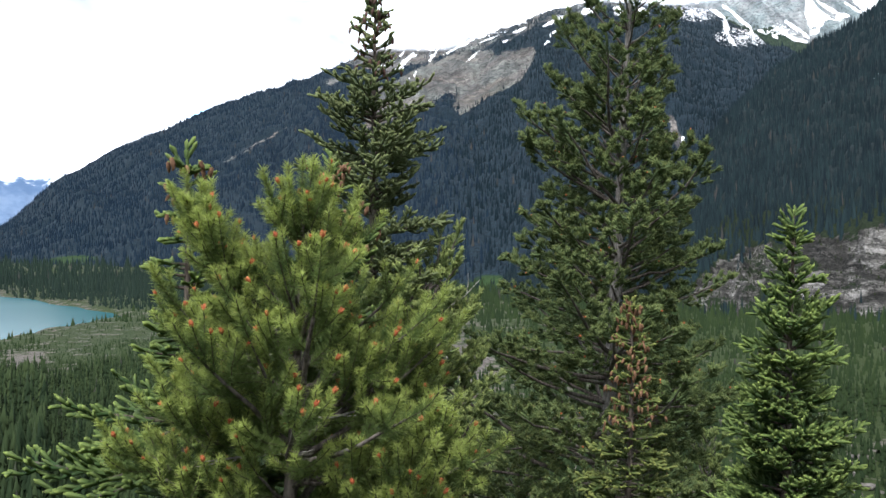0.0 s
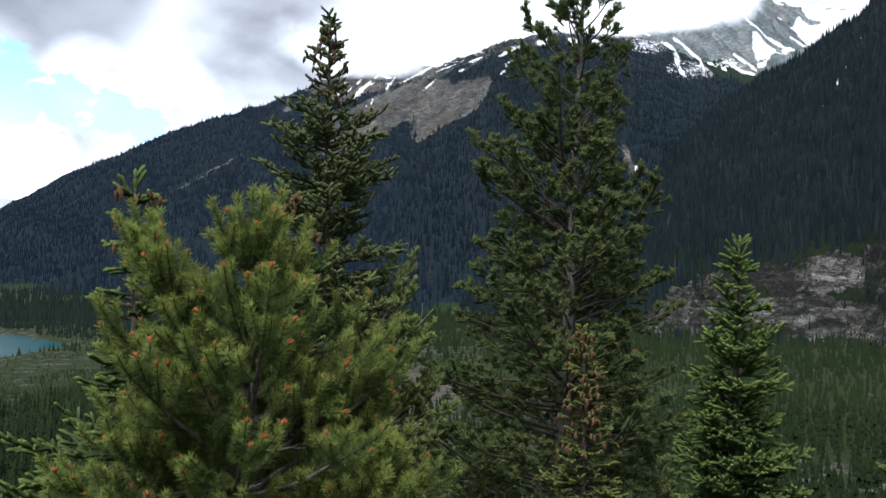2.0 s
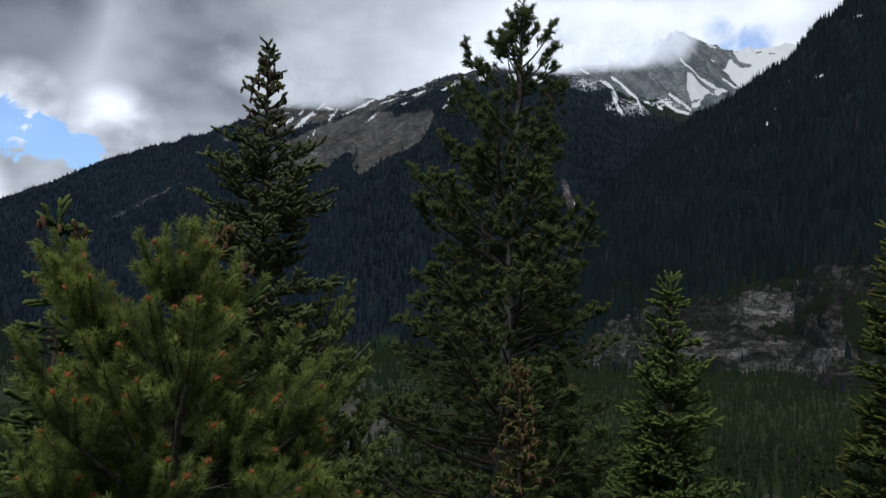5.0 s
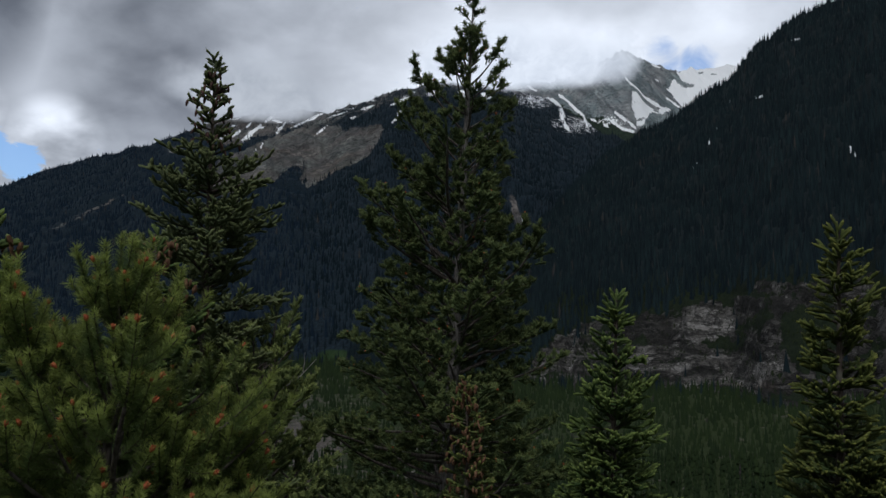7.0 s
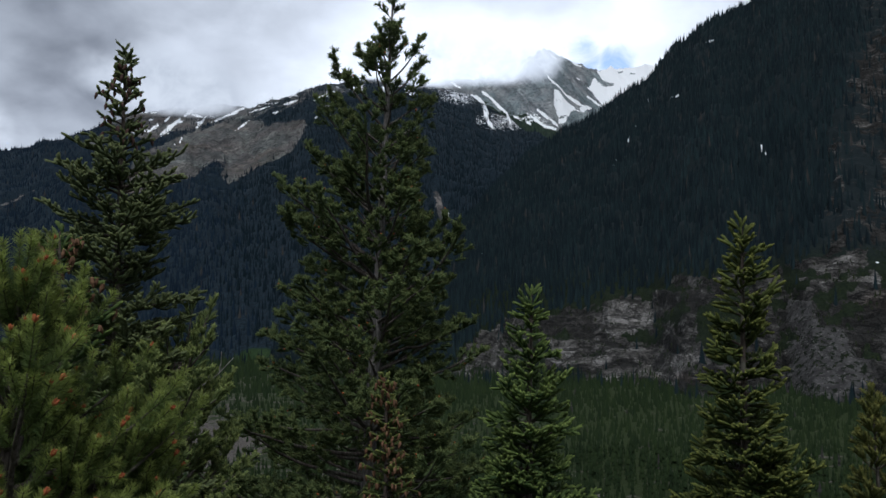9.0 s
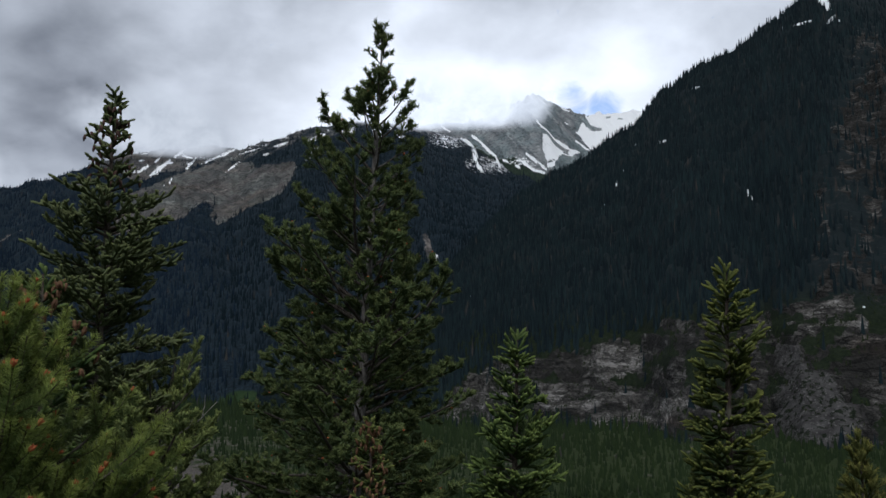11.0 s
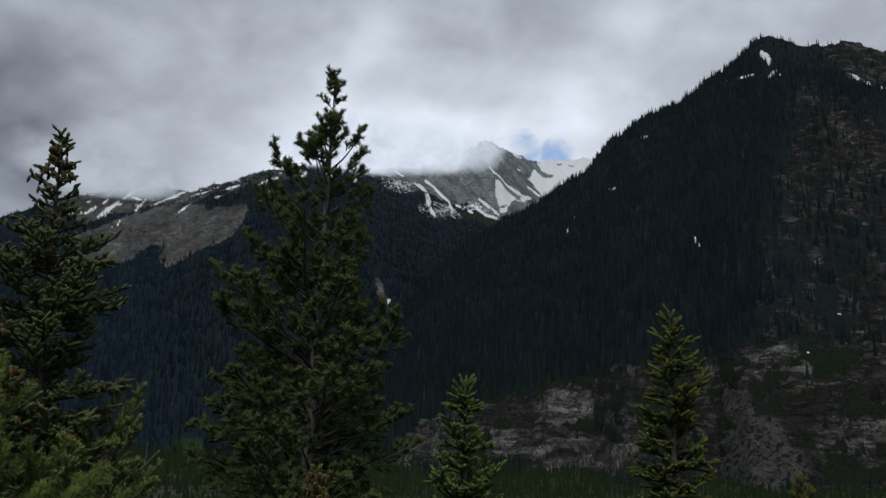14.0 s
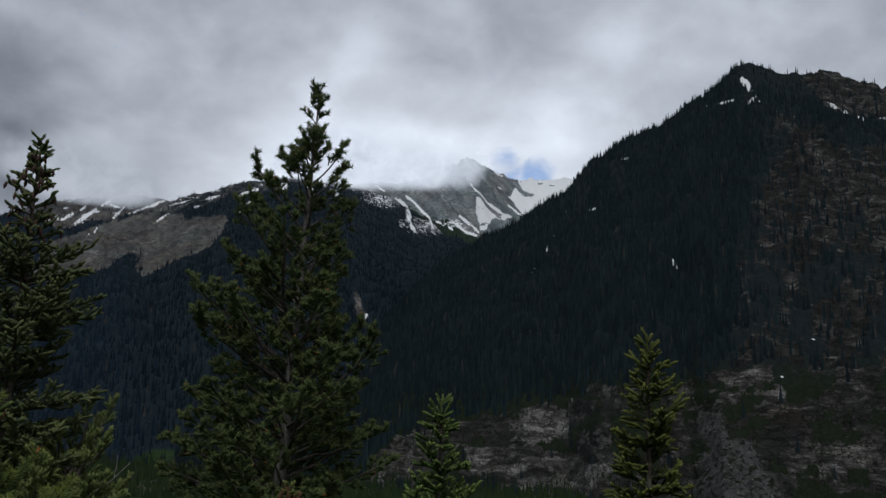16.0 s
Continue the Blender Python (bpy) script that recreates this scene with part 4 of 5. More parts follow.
def valley_woods():
    rng = np.random.RandomState(5)
    count = 60000
    az = -36 + 98 * rng.rand(count)
    r = 75 + 1000 * rng.rand(count) ** 1.25
    az[-9000:] = -36 + 20 * rng.rand(9000)
    r[-9000:] = 110 + 260 * rng.rand(9000)
    az[-16000:-9000] = -36 + 42 * rng.rand(7000)
    r[-16000:-9000] = 800 + 1250 * rng.rand(7000)
    x, y = r * np.sin(np.radians(az)), r * np.cos(np.radians(az))
    cover = gravel_cover(x, y)
    foot = np.where(az < 8, np.interp(az, left.az, left.r[:, 0]), np.interp(az, right.az, right.r[:, 0])) + 60
    keep = (lake_depth(x, y) < -7) & (rng.rand(count) > (cover - 0.28) * 2.4) & (r < foot)
    x, y, r, az = x[keep], y[keep], r[keep], az[keep]
    z = ground_height(x, y) - 0.15
    h = (4.6 + 5.5 * rng.rand(len(x)) ** 2) * np.interp(r, [70, 350, 650, 1100], [0.75, 1.0, 1.7, 2.3])
    h = h * np.interp(r, [120, 200, 420, 600], [0.85, 0.68, 0.75, 1.0]) * np.where((az < -25) & (r < 420), 1.7, 1.0) * np.where(r < 130, 0.7, 1.0)
    h = h * np.where(np.abs(lake_depth(x, y) + 30) < 45, 0.6, 1.0) * np.where((az < -19) & (r > 290) & (r < 470), 0.55, 1.0)
    spot = np.stack([x, y, z], -1)
    single = np.zeros(len(r), bool)
    single[np.argsort(r)[:260]] = True
    spires = ~single & (r < 310) & (az < -17)
    grove = ~single & (r < 260) & (az >= -17)
    rest = ~(single | spires | grove)
    plant("valley_spires", spot[spires], h[spires] * 1.15, spire_leaf, "slender dark green conifers below the slope", 5, 3, 17, 0.95)
    plant("valley_grove", spot[grove], h[grove], valley_forest, "young green conifers and saplings on the valley floor", 3, 6, 16, 1.05, star=False)
    shore = rest & (r > 560) & (az < -8)
    rest = rest & ~shore
    plant("shore_forest", spot[shore] - np.outer(h[shore], [0, 0, 0.2]), h[shore], shore_forest, "dark conifer woods along the far lake shore", 1, 5, 18, 1.1, star=False)
    plant("valley_forest", spot[rest] - np.outer(h[rest], [0, 0, 0.3]), h[rest], valley_forest, "young green conifer forest on the valley floor", 1, 5, 15, 1.3, star=False)
    return spot[single], h[single]


near_pts, near_h = valley_woods()


def part(name, me, parent, label=""):
    ob = new(name, me)
    ob.parent = parent
    return tagged(ob, label)


def thing(name, where, label, category, group=""):
    ob = new(name)
    ob.empty_display_size = 0.2
    ob.location = where
    return tagged(ob, label, category, group)


# nearer valley conifers, one by one
def valley_conifers():
    kinds = []
    for k in range(4):
        tv, tf = conifer_template(9, 9, 40 + k, 0.4, False)
        crown = raw_mesh("crown", tv * [1.25, 1.25, 1], tf, valley_forest, False, tone=0.25 + 0.5 * np.random.RandomState(k).rand(len(tv)))
        tb, fb = tube(np.array([(0, 0, -0.05), (0, 0, 0.5), (0, 0, 0.97)]), np.array([0.018, 0.012, 0.003]), 6)
        stem = raw_mesh("trunk", tb, fb, spruce_bark, True)
        kinds.append((crown, stem))
    order = range(len(near_pts))
    for n, i in enumerate(order):
        tree = thing("valley_conifer", tuple(near_pts[i]), "young green conifer on the valley floor", "conifer", "valley conifers")
        tree.scale = (near_h[i],) * 3
        tree.rotation_euler = (0, 0, n * 2.4)
        part("crown", kinds[n % 4][0], tree)
        part("trunk", kinds[n % 4][1], tree)


# ---- foreground trees ----


def tube(pts, radii, sides=6):
    pts = np.asarray(pts, float)
    d = np.gradient(pts, axis=0)
    d /= np.linalg.norm(d, axis=1)[:, None] + 1e-9
    ref = np.where(np.abs(d[:, 2:3]) > 0.9, [[1.0, 0, 0]], [[0, 0, 1.0]])
    u = np.cross(d, ref)
    u /= np.linalg.norm(u, axis=1)[:, None] + 1e-9
    w = np.cross(d, u)
    a = np.arange(sides) * 2 * np.pi / sides
    ring = u[:, None] * np.cos(a)[None, :, None] + w[:, None] * np.sin(a)[None, :, None]
    v = (pts[:, None] + ring * np.asarray(radii)[:, None, None]).reshape(-1, 3)
    i, k = np.meshgrid(np.arange(len(pts) - 1), np.arange(sides), indexing="ij")
    f = np.stack([i * sides + k, i * sides + (k + 1) % sides, (i + 1) * sides + (k + 1) % sides, (i + 1) * sides + k], -1).reshape(-1, 4)
    return v, f


def needle_arrays(a, b, fresh, per_metre, length, width, spread, rng, bare=0.0, tip=0.5):
    """Needles round the shoots a-b: thin blades that point outward and forward."""
    d = b - a
    L = np.linalg.norm(d, axis=1)
    count = np.maximum(6, (L * per_metre).astype(int))
    idx = np.repeat(np.arange(len(a)), count)
    n = len(idx)
    t = bare + (1 - bare) * rng.rand(n) ** 0.85
    dh = (d / L[:, None])[idx]
    ref = np.where(np.abs(dh[:, 2:3]) > 0.9, [[1.0, 0, 0]], [[0, 0, 1.0]])
    u = np.cross(dh, ref)
    u /= np.linalg.norm(u, axis=1)[:, None]
    w = np.cross(dh, u)
    phi = rng.rand(n) * 2 * np.pi
    ang = np.radians(spread) * (0.75 + 0.5 * rng.rand(n)) * np.where(t > 0.88, 0.6, 1.0)
    out = u * np.cos(phi)[:, None] + w * np.sin(phi)[:, None]
    way = dh * np.cos(ang)[:, None] + out * np.sin(ang)[:, None]
    p = a[idx] + d[idx] * t[:, None]
    ln = length * (0.75 + 0.45 * rng.rand(n)) * np.where(t > 0.9, 0.85, 1.0)
    tip_p = p + way * ln[:, None]
    side = np.cross(way, rng.randn(n, 3))
    side /= np.linalg.norm(side, axis=1)[:, None] + 1e-9
    side *= (width * 0.5 * (0.8 + 0.4 * rng.rand(n)))[:, None]
    root = p + way * (ln * 0.12)[:, None]
    v = np.stack([root + side, tip_p, root - side], 1).reshape(-1, 3)
    f = np.arange(3 * n).reshape(-1, 3)
    age = np.clip(smooth(t, tip, 0.95) * fresh[idx], 0, 1)
    return v, f, np.repeat(age, 3), np.repeat(rng.rand(n), 3)


def sleeve_arrays(a, b, fresh, radius, rng):
    """The dense inner needles of each shoot: a tapered three-sided body with a pointed end."""
    d = b - a
    L = np.linalg.norm(d, axis=1)[:, None]
    dh = d / L
    ref = np.where(np.abs(dh[:, 2:3]) > 0.9, [[1.0, 0, 0]], [[0, 0, 1.0]])
    u = np.cross(dh, ref)
    u /= np.linalg.norm(u, axis=1)[:, None]
    w = np.cross(dh, u)
    n = len(a)
    turn = rng.rand(n)
    rings = []
    for at_t, rad in ((0.0, 0.75), (0.84, 1.0)):
        for k in range(3):
            ph = turn * 6.28 + k * np.pi / 1.5
            rr = radius * rad * (0.8 + 0.5 * rng.rand(n))
            rings.append(a + d * at_t + u * (np.cos(ph) * rr)[:, None] + w * (np.sin(ph) * rr)[:, None])
    rings.append(b + dh * radius * 0.5)
    v = np.stack(rings, 1).reshape(-1, 3)
    tri = []
    for k in range(3):
        q = (k + 1) % 3
        tri += [(k, q, 3 + q), (k, 3 + q, 3 + k), (3 + k, 3 + q, 6)]
    f = (np.array(tri)[None] + (np.arange(n) * 7)[:, None, None]).reshape(-1, 3)
    age = np.stack([0.0 * fresh] * 3 + [0.34 * fresh] * 3 + [fresh], 1).ravel()
    return v, f, age, rng.rand(n * 7) * 0.8


def bend(start, az, e0, e1, length, k, rng, wob=0.08):
    """A limb: it leaves at e0 degrees above level and ends at e1."""
    pts = [np.array(start, float)]
    a = az
    for i in range(k):
        t = (i + 0.5) / k
        e = radians(e0 + (e1 - e0) * t) + rng.randn() * wob * 0.6
        a = a + rng.randn() * wob
        pts.append(pts[-1] + length / k * np.array([math.cos(a) * math.cos(e), math.sin(a) * math.cos(e), math.sin(e)]))
    return np.array(pts)


def along(pts, t):
    x = t * (len(pts) - 1)
    i = min(int(x), len(pts) - 2)
    return pts[i] + (pts[i + 1] - pts[i]) * (x - i), (pts[i + 1] - pts[i]) / np.linalg.norm(pts[i + 1] - pts[i])


class Twigs:
    def __init__(self):
        self.a, self.b, self.fresh = [], [], []

    def put(self, a, b, fresh):
        self.a.append(a), self.b.append(b), self.fresh.append(fresh)


def spray_spruce(pts, L, twigs, rng, gap, tipness, bushy, close):
    """Plump side shoots in a flattish fan on both sides of a spruce bough; all the ends turn up."""
    n = len(pts) - 1
    for i in range(n):
        if i >= n * 0.2:
            twigs.put(pts[i], pts[i + 1], 0.9 * tipness if i == n - 1 else 0.15)
    steps_n = max(3, int(L / gap))
    for k in range(steps_n):
        t = 0.14 + 0.84 * (k + rng.rand() * 0.6) / steps_n
        p, d = along(pts, min(t, 0.995))
        side = 1 if k % 2 else -1
        ln = (bushy * L * (1 - t) ** 0.75 + 0.06) * (0.7 + 0.6 * rng.rand())
        flat = np.array([-d[1], d[0], 0.0])
        flat /= np.linalg.norm(flat) + 1e-9
        ang = radians(34 + 24 * rng.rand())
        w = d * math.cos(ang) + side * flat * math.sin(ang) * (0.6 + 0.5 * rng.rand()) + np.array([0, 0, rng.randn() * 0.22 - 0.05])
        w /= np.linalg.norm(w)
        mid = p + w * ln * 0.55
        w2 = w + np.array([0, 0, 0.55 + 0.25 * rng.randn()]) + d * 0.3
        w2 /= np.linalg.norm(w2)
        end = mid + w2 * ln * 0.45
        new_growth = tipness * min(1.0, 0.3 + 1.0 * t)
        if ln > 0.12:
            twigs.put(p, mid, 0.0)
            twigs.put(mid, end, new_growth)
            shoots = int(ln / close)
            for q in range(shoots):
                s2 = 1 if q % 2 else -1
                f = (q + 0.9) / (shoots + 0.7)
                p2 = p + (mid - p) * (f / 0.55) if f < 0.55 else mid + (end - mid) * ((f - 0.55) / 0.45)
                w3 = w * 0.75 + s2 * np.array([-w[1], w[0], 0.0]) * 0.65 + np.array([0, 0, 0.45 + 0.3 * rng.randn()])
                w3 /= np.linalg.norm(w3)
                twigs.put(p2, p2 + w3 * (0.045 + 0.24 * ln * (1 - f)), new_growth * (0.5 + 0.5 * f))
        else:
            twigs.put(p, end, new_growth)


def candle(twigs, p, w, length, curl, tipness):
    """One long needled shoot that bends upward to its tip."""
    for share, fresh in ((0.36, 0.12), (0.34, 0.36), (0.30, 0.8)):
        end = p + w * length * share
        twigs.put(p, end, fresh * tipness)
        p, w = end, w + np.array([0.0, 0.0, curl])
        w = w / np.linalg.norm(w)


def spray_pine(pts, L, twigs, rng, gap, shoot, tipness, inner, heads, fuller, curl):
    """Tufted shoots that sweep up from a pine limb, mostly on its outer part; heads: shoots on each side twig."""
    steps_n = max(3, int(L / gap))
    for k in range(steps_n):
        t = inner + (1 - inner) * (k + rng.rand() * 0.7) / steps_n
        p, d = along(pts, min(t, 0.995))
        side = rng.choice([-1, 1])
        flat = np.array([-d[1], d[0], 0.0])
        flat /= np.linalg.norm(flat) + 1e-9
        ang = radians(25 + 40 * rng.rand())
        w = d * math.cos(ang) + side * flat * math.sin(ang) + np.array([0, 0, 0.22 + 0.36 * rng.randn()])
        w /= np.linalg.norm(w)
        ln = (0.30 * L * (1 - t) ** 0.8 + shoot * (0.6 + fuller * rng.rand()))
        if curl and ln > shoot * 1.25:
            mid = p + w * (ln - shoot)
            twigs.put(p + (mid - p) * 0.2, mid, 0.15 * tipness)
            for q in range(heads):
                w2 = w + np.array([rng.randn() * 0.45, rng.randn() * 0.45, 0.3 + rng.randn() * 0.25])
                candle(twigs, mid, w2 / np.linalg.norm(w2), shoot * (0.75 + 0.5 * rng.rand()), curl, tipness)
        elif curl:
            candle(twigs, p, w, ln, curl, tipness)
        elif ln > shoot * 1.5:
            mid = p + w * (ln - shoot)
            twigs.put(mid - (mid - p) * min(1.0, 1.2 * shoot / ln), mid, 0.2 * tipness)
            for q in range(heads):
                w2 = w + np.array([rng.randn() * 0.5, rng.randn() * 0.5, 0.45 + rng.randn() * 0.3])
                w2 /= np.linalg.norm(w2)
                twigs.put(mid, mid + w2 * shoot * (0.7 + 0.5 * rng.rand()), tipness)
        else:
            w[2] += 0.25
            w /= np.linalg.norm(w)
            twigs.put(p, p + w * ln, tipness)
    twigs.put(pts[-2], pts[-1], 0.5 * tipness)
    d = pts[-1] - pts[-2]
    d = d / np.linalg.norm(d)
    if curl:
        candle(twigs, pts[-1], d, shoot * 1.2, curl, tipness)
        return
    for q in range(heads):
        w2 = d + np.array([rng.randn() * 0.35, rng.randn() * 0.35, 0.35 + 0.2 * rng.randn()])
        twigs.put(pts[-1], pts[-1] + w2 / np.linalg.norm(w2) * shoot, tipness)


def cone_shape(name, size, mat, sides, heads=1):
    """A cone with a stepped outline, or a tuft of several; it points along z."""
    prof = np.array([(0, 0.25), (0.15, 0.42), (0.3, 0.36), (0.45, 0.47), (0.6, 0.36), (0.8, 0.27), (1.0, 0.04)])
    rng = np.random.RandomState(7)
    vs, fs, base = [], [], 0
    for k in range(heads):
        ax = np.array([rng.randn() * 0.24, rng.randn() * 0.24, 1.0]) if heads > 1 else np.array([0.0, 0.0, 1.0])
        ax /= np.linalg.norm(ax)
        v, f = tube(np.outer(prof[:, 0] * size, ax), prof[:, 1] * size * 0.5, sides)
        vs.append(v), fs.append(f + base)
        base += len(v)
    return raw_mesh(name, np.concatenate(vs), np.concatenate(fs), mat, True)


seed_cone_shape = cone_shape("seed_cone", 0.054, cone_scale, 6)
dark_cone_shape = cone_shape("seed_cone", 0.062, dark_cone, 6)
pollen_cone_shape = cone_shape("pollen_cone", 0.028, pollen, 5, 4)


def hang(name, shape, where, axis, parent, rng, label):
    """One cone on its shoot."""
    ob = part(name, shape, parent, label)
    ob.matrix_basis = Matrix.LocRotScale(Vector(where), Vector(axis).to_track_quat("Z", "Y"), Vector((1, 1, 1)) * (0.75 + 0.5 * rng.rand()))


def tree(name, label, top, foot_az, profile, kind, seed, needles, bark, gap=0.10, whorl=(0.11, 0.02), per_whorl=(5, 0), rise=(38, -4),
         per_metre=300, length=0.022, width=0.004, spread=48, twig_gap=0.075, fresh=0.8, shoot=0.16, trunk_r=None, crown_end=0.6,
         pollen_share=0.0, cones=None, cone_depth=(0, 1), bow=0.0, limbs=(), dead=(), sparse=0.0, lop=None, thin_low=1e9, core=0.016, cone=None, inner=0.3, counts=None, uneven=0.45, lift=26, heads=3, woody=False, limb_bark=None, wild=7, bushy=0.36, close=0.05, curl=0.0, fuller=0.7, hollow=None):
    """A conifer: trunk, limbs with their needles, cones. top: its tip; profile: depth below the tip and crown radius, in metres."""
    rng = np.random.RandomState(seed)
    top = np.array(top, float) - np.array([0, 0, length + (0.8 * shoot if kind == "pine" else 0.03)])
    d0 = math.hypot(top[0], top[1])
    fa = radians(foot_az)
    fx, fy = d0 * math.sin(fa), d0 * math.cos(fa)
    fz = float(ground_height(np.array([fx]), np.array([fy]))[0]) - 0.1
    height = top[2] - fz
    root = thing(name, (fx, fy, fz), label, "pine tree" if kind == "pine" else "spruce tree")
    foot = np.array([fx, fy, fz])
    ts = np.linspace(0, 1, 26)
    side = np.array([math.cos(fa), -math.sin(fa), 0])
    stem = foot + np.outer(ts, top - foot) + np.outer(np.sin(np.pi * ts) * bow, side)
    stem[:, :2] += np.cumsum(rng.randn(26, 2), 0) * 0.004 * np.sin(np.pi * ts)[:, None]
    thick = trunk_r or height * 0.011
    radii = thick * (1 - ts) ** 0.85 * (1 + 0.7 * np.exp(-ts * 26)) + 0.006
    v, f = tube(stem - foot, radii, 10)
    part("trunk", raw_mesh("trunk", v, f, bark, True), root)
    prof = np.array(profile, float)
    cone_p, cone_d, pol_p, pol_d = [], [], [], []

    def limb(start, az, e0, e1, L, depth, thickness, scale=1.0):
        pts = bend(start, az, e0, e1, L, 6 if L > 0.35 else 4, rng, 0.07 if kind == "spruce" else 0.11)
        tw = Twigs()
        if kind == "spruce":
            spray_spruce(pts, L, tw, rng, twig_gap, fresh, bushy, close)
        else:
            spray_pine(pts, L, tw, rng, gap, shoot * scale, fresh, inner + (0.25 if counts and depth < 2.5 else 0.0), heads, fuller, curl)
        rad = thickness * np.linspace(1, 0.22, len(pts)) + 0.0015
        v, f = tube(pts - foot, rad, 5)
        ob = part("limb", raw_mesh("limb", v, f, limb_bark or bark, True), root)
        a, b, fr = np.array(tw.a), np.array(tw.b), np.array(tw.fresh)
        # twig wood under the needles
        dense = per_metre * (0.34 if depth > thin_low else 1.0)
        v, f, age, tone = needle_arrays(a - foot, b - foot, fr, dense, length, width, spread, rng, 0.0 if kind == "spruce" or curl else 0.08, -2.0 if curl else 0.68 if kind == "spruce" else 0.5)
        v2, f2, age2, tone2 = sleeve_arrays(a - foot, b - foot, fr, core * (0.62 if counts and depth < 2.5 else 1.0), rng)
        if woody:       # the bare twig shows between the needles
            tone, age2, tone2 = tone * 0.93, 0 * age2, 0 * tone2 + 1.0
        f = np.concatenate([f, f2 + len(v)])
        v, age, tone = np.concatenate([v, v2]), np.concatenate([age, age2]), np.concatenate([tone, tone2])
        part("needles", raw_mesh("needles", v, f, needles, False, fresh=age, tone=tone), ob)
        if cones and cone_depth[0] < depth < cone_depth[1]:
            for q in range(cones):
                i = rng.randint(len(b))
                cone_p.append(b[i] - foot), cone_d.append(np.array([rng.randn() * 0.25, rng.randn() * 0.25, -1.0]))
        if pollen_share:
            for q in range(len(b)):
                if fr[q] >= fresh * 0.79 and rng.rand() < pollen_share:
                    w = (b[q] - a[q]) / np.linalg.norm(b[q] - a[q])
                    pol_p.append(b[q] - foot - w * 0.01), pol_d.append(w)
        return pts

    depth = 0.07 if kind == "spruce" else 0.12
    while depth < height - crown_end:
        t = 1 - depth / height
        p, _ = along(stem, t)
        R = float(np.interp(depth, prof[:, 0], prof[:, 1]))
        frac = min(1.0, depth / prof[-1, 0])
        n = int(per_whorl[0] + per_whorl[1] * min(1.0, frac * 2))
        if counts:
            n = int(round(float(np.interp(depth, counts[0], counts[1])) + rng.rand() - 0.5))
        if depth > thin_low:
            n = max(3, n - 2)
        turn = rng.rand() * 6.28
        for k in range(n):
            if rng.rand() < sparse:
                continue
            az = turn + 6.283 * k / n + rng.randn() * 0.2
            L = R * (0.95 - 0.5 * uneven + uneven * rng.rand())
            if lop:
                L *= 1 + lop[1] * math.cos(az - lop[0])
            if hollow and depth > hollow[1] and math.cos(az - hollow[0]) > 0.6:      # the shaded side has lost its twigs
                L *= 0.4
            e0 = rise[0] + (rise[1] - rise[0]) * frac ** 0.6 + rng.randn() * wild
            e1 = e0 + lift * (0.4 + 0.6 * rng.rand()) if kind == "pine" else e0 - 6 + 30 * rng.rand()
            if kind == "pine":
                L /= max(0.55, math.cos(radians(0.5 * (e0 + e1))))
            p2, _ = along(stem, max(0.0, t - (rng.rand() - 0.5) * 0.04 / height * 4))
            limb(p2, az, e0, e1, max(L, 0.05), depth, 0.006 + 0.012 * L)
        depth += (whorl[0] + whorl[1] * depth) * (2.0 if depth > thin_low else 1.0)
    # leader
    limb(stem[-2], rng.rand() * 6.28, 86, 89, float(np.linalg.norm(stem[-1] - stem[-2])) * 0.9 + 0.06, 0, 0.006)
    for az, e0, e1, L, t, sub in limbs:      # heavy limbs that carry shoots of their own
        p, _ = along(stem, t)
        pts = limb(p, az, e0, e1, L, 1.0, 0.010)
        for k in range(sub):
            q, d = along(pts, 0.3 + 0.68 * k / sub)
            limb(q, math.atan2(d[1], d[0]) + rng.choice([-1, 1]) * (0.5 + 0.6 * rng.rand()), 25 + 25 * rng.rand(), 60, L * (0.36 - 0.18 * k / sub), 1.0, 0.008)
    for az, e0, e1, L, t in dead:
        p, _ = along(stem, t)
        pts = bend(p, az, e0, e1, L, 7, rng, 0.16)
        v, f = tube(pts - foot, 0.009 * np.linspace(1, 0.2, len(pts)) + 0.001, 5)
        ob = part("dead_branch", raw_mesh("dead_branch", v, f, dead_wood, True), root, "bare grey dead branch")
        for k in range(3):
            q, d = along(pts, 0.35 + 0.2 * k)
            pts2 = bend(q, math.atan2(d[1], d[0]) + rng.choice([-1, 1]) * 0.7, e0, e1 + 10, L * 0.35, 4, rng, 0.2)
            v, f = tube(pts2 - foot, 0.004 * np.linspace(1, 0.2, len(pts2)) + 0.0008, 4)
            part("dead_twig", raw_mesh("dead_twig", v, f, dead_wood, True), ob)
    for p, w in zip(pol_p, pol_d):
        hang("pollen_cone", pollen_cone_shape, p, w, root, rng, "orange pollen cones at a shoot tip")
    for p, w in zip(cone_p, cone_d):
        hang("seed_cone", cone or seed_cone_shape, p, w, root, rng, "hanging brown seed cone")
    return root


valley_conifers()

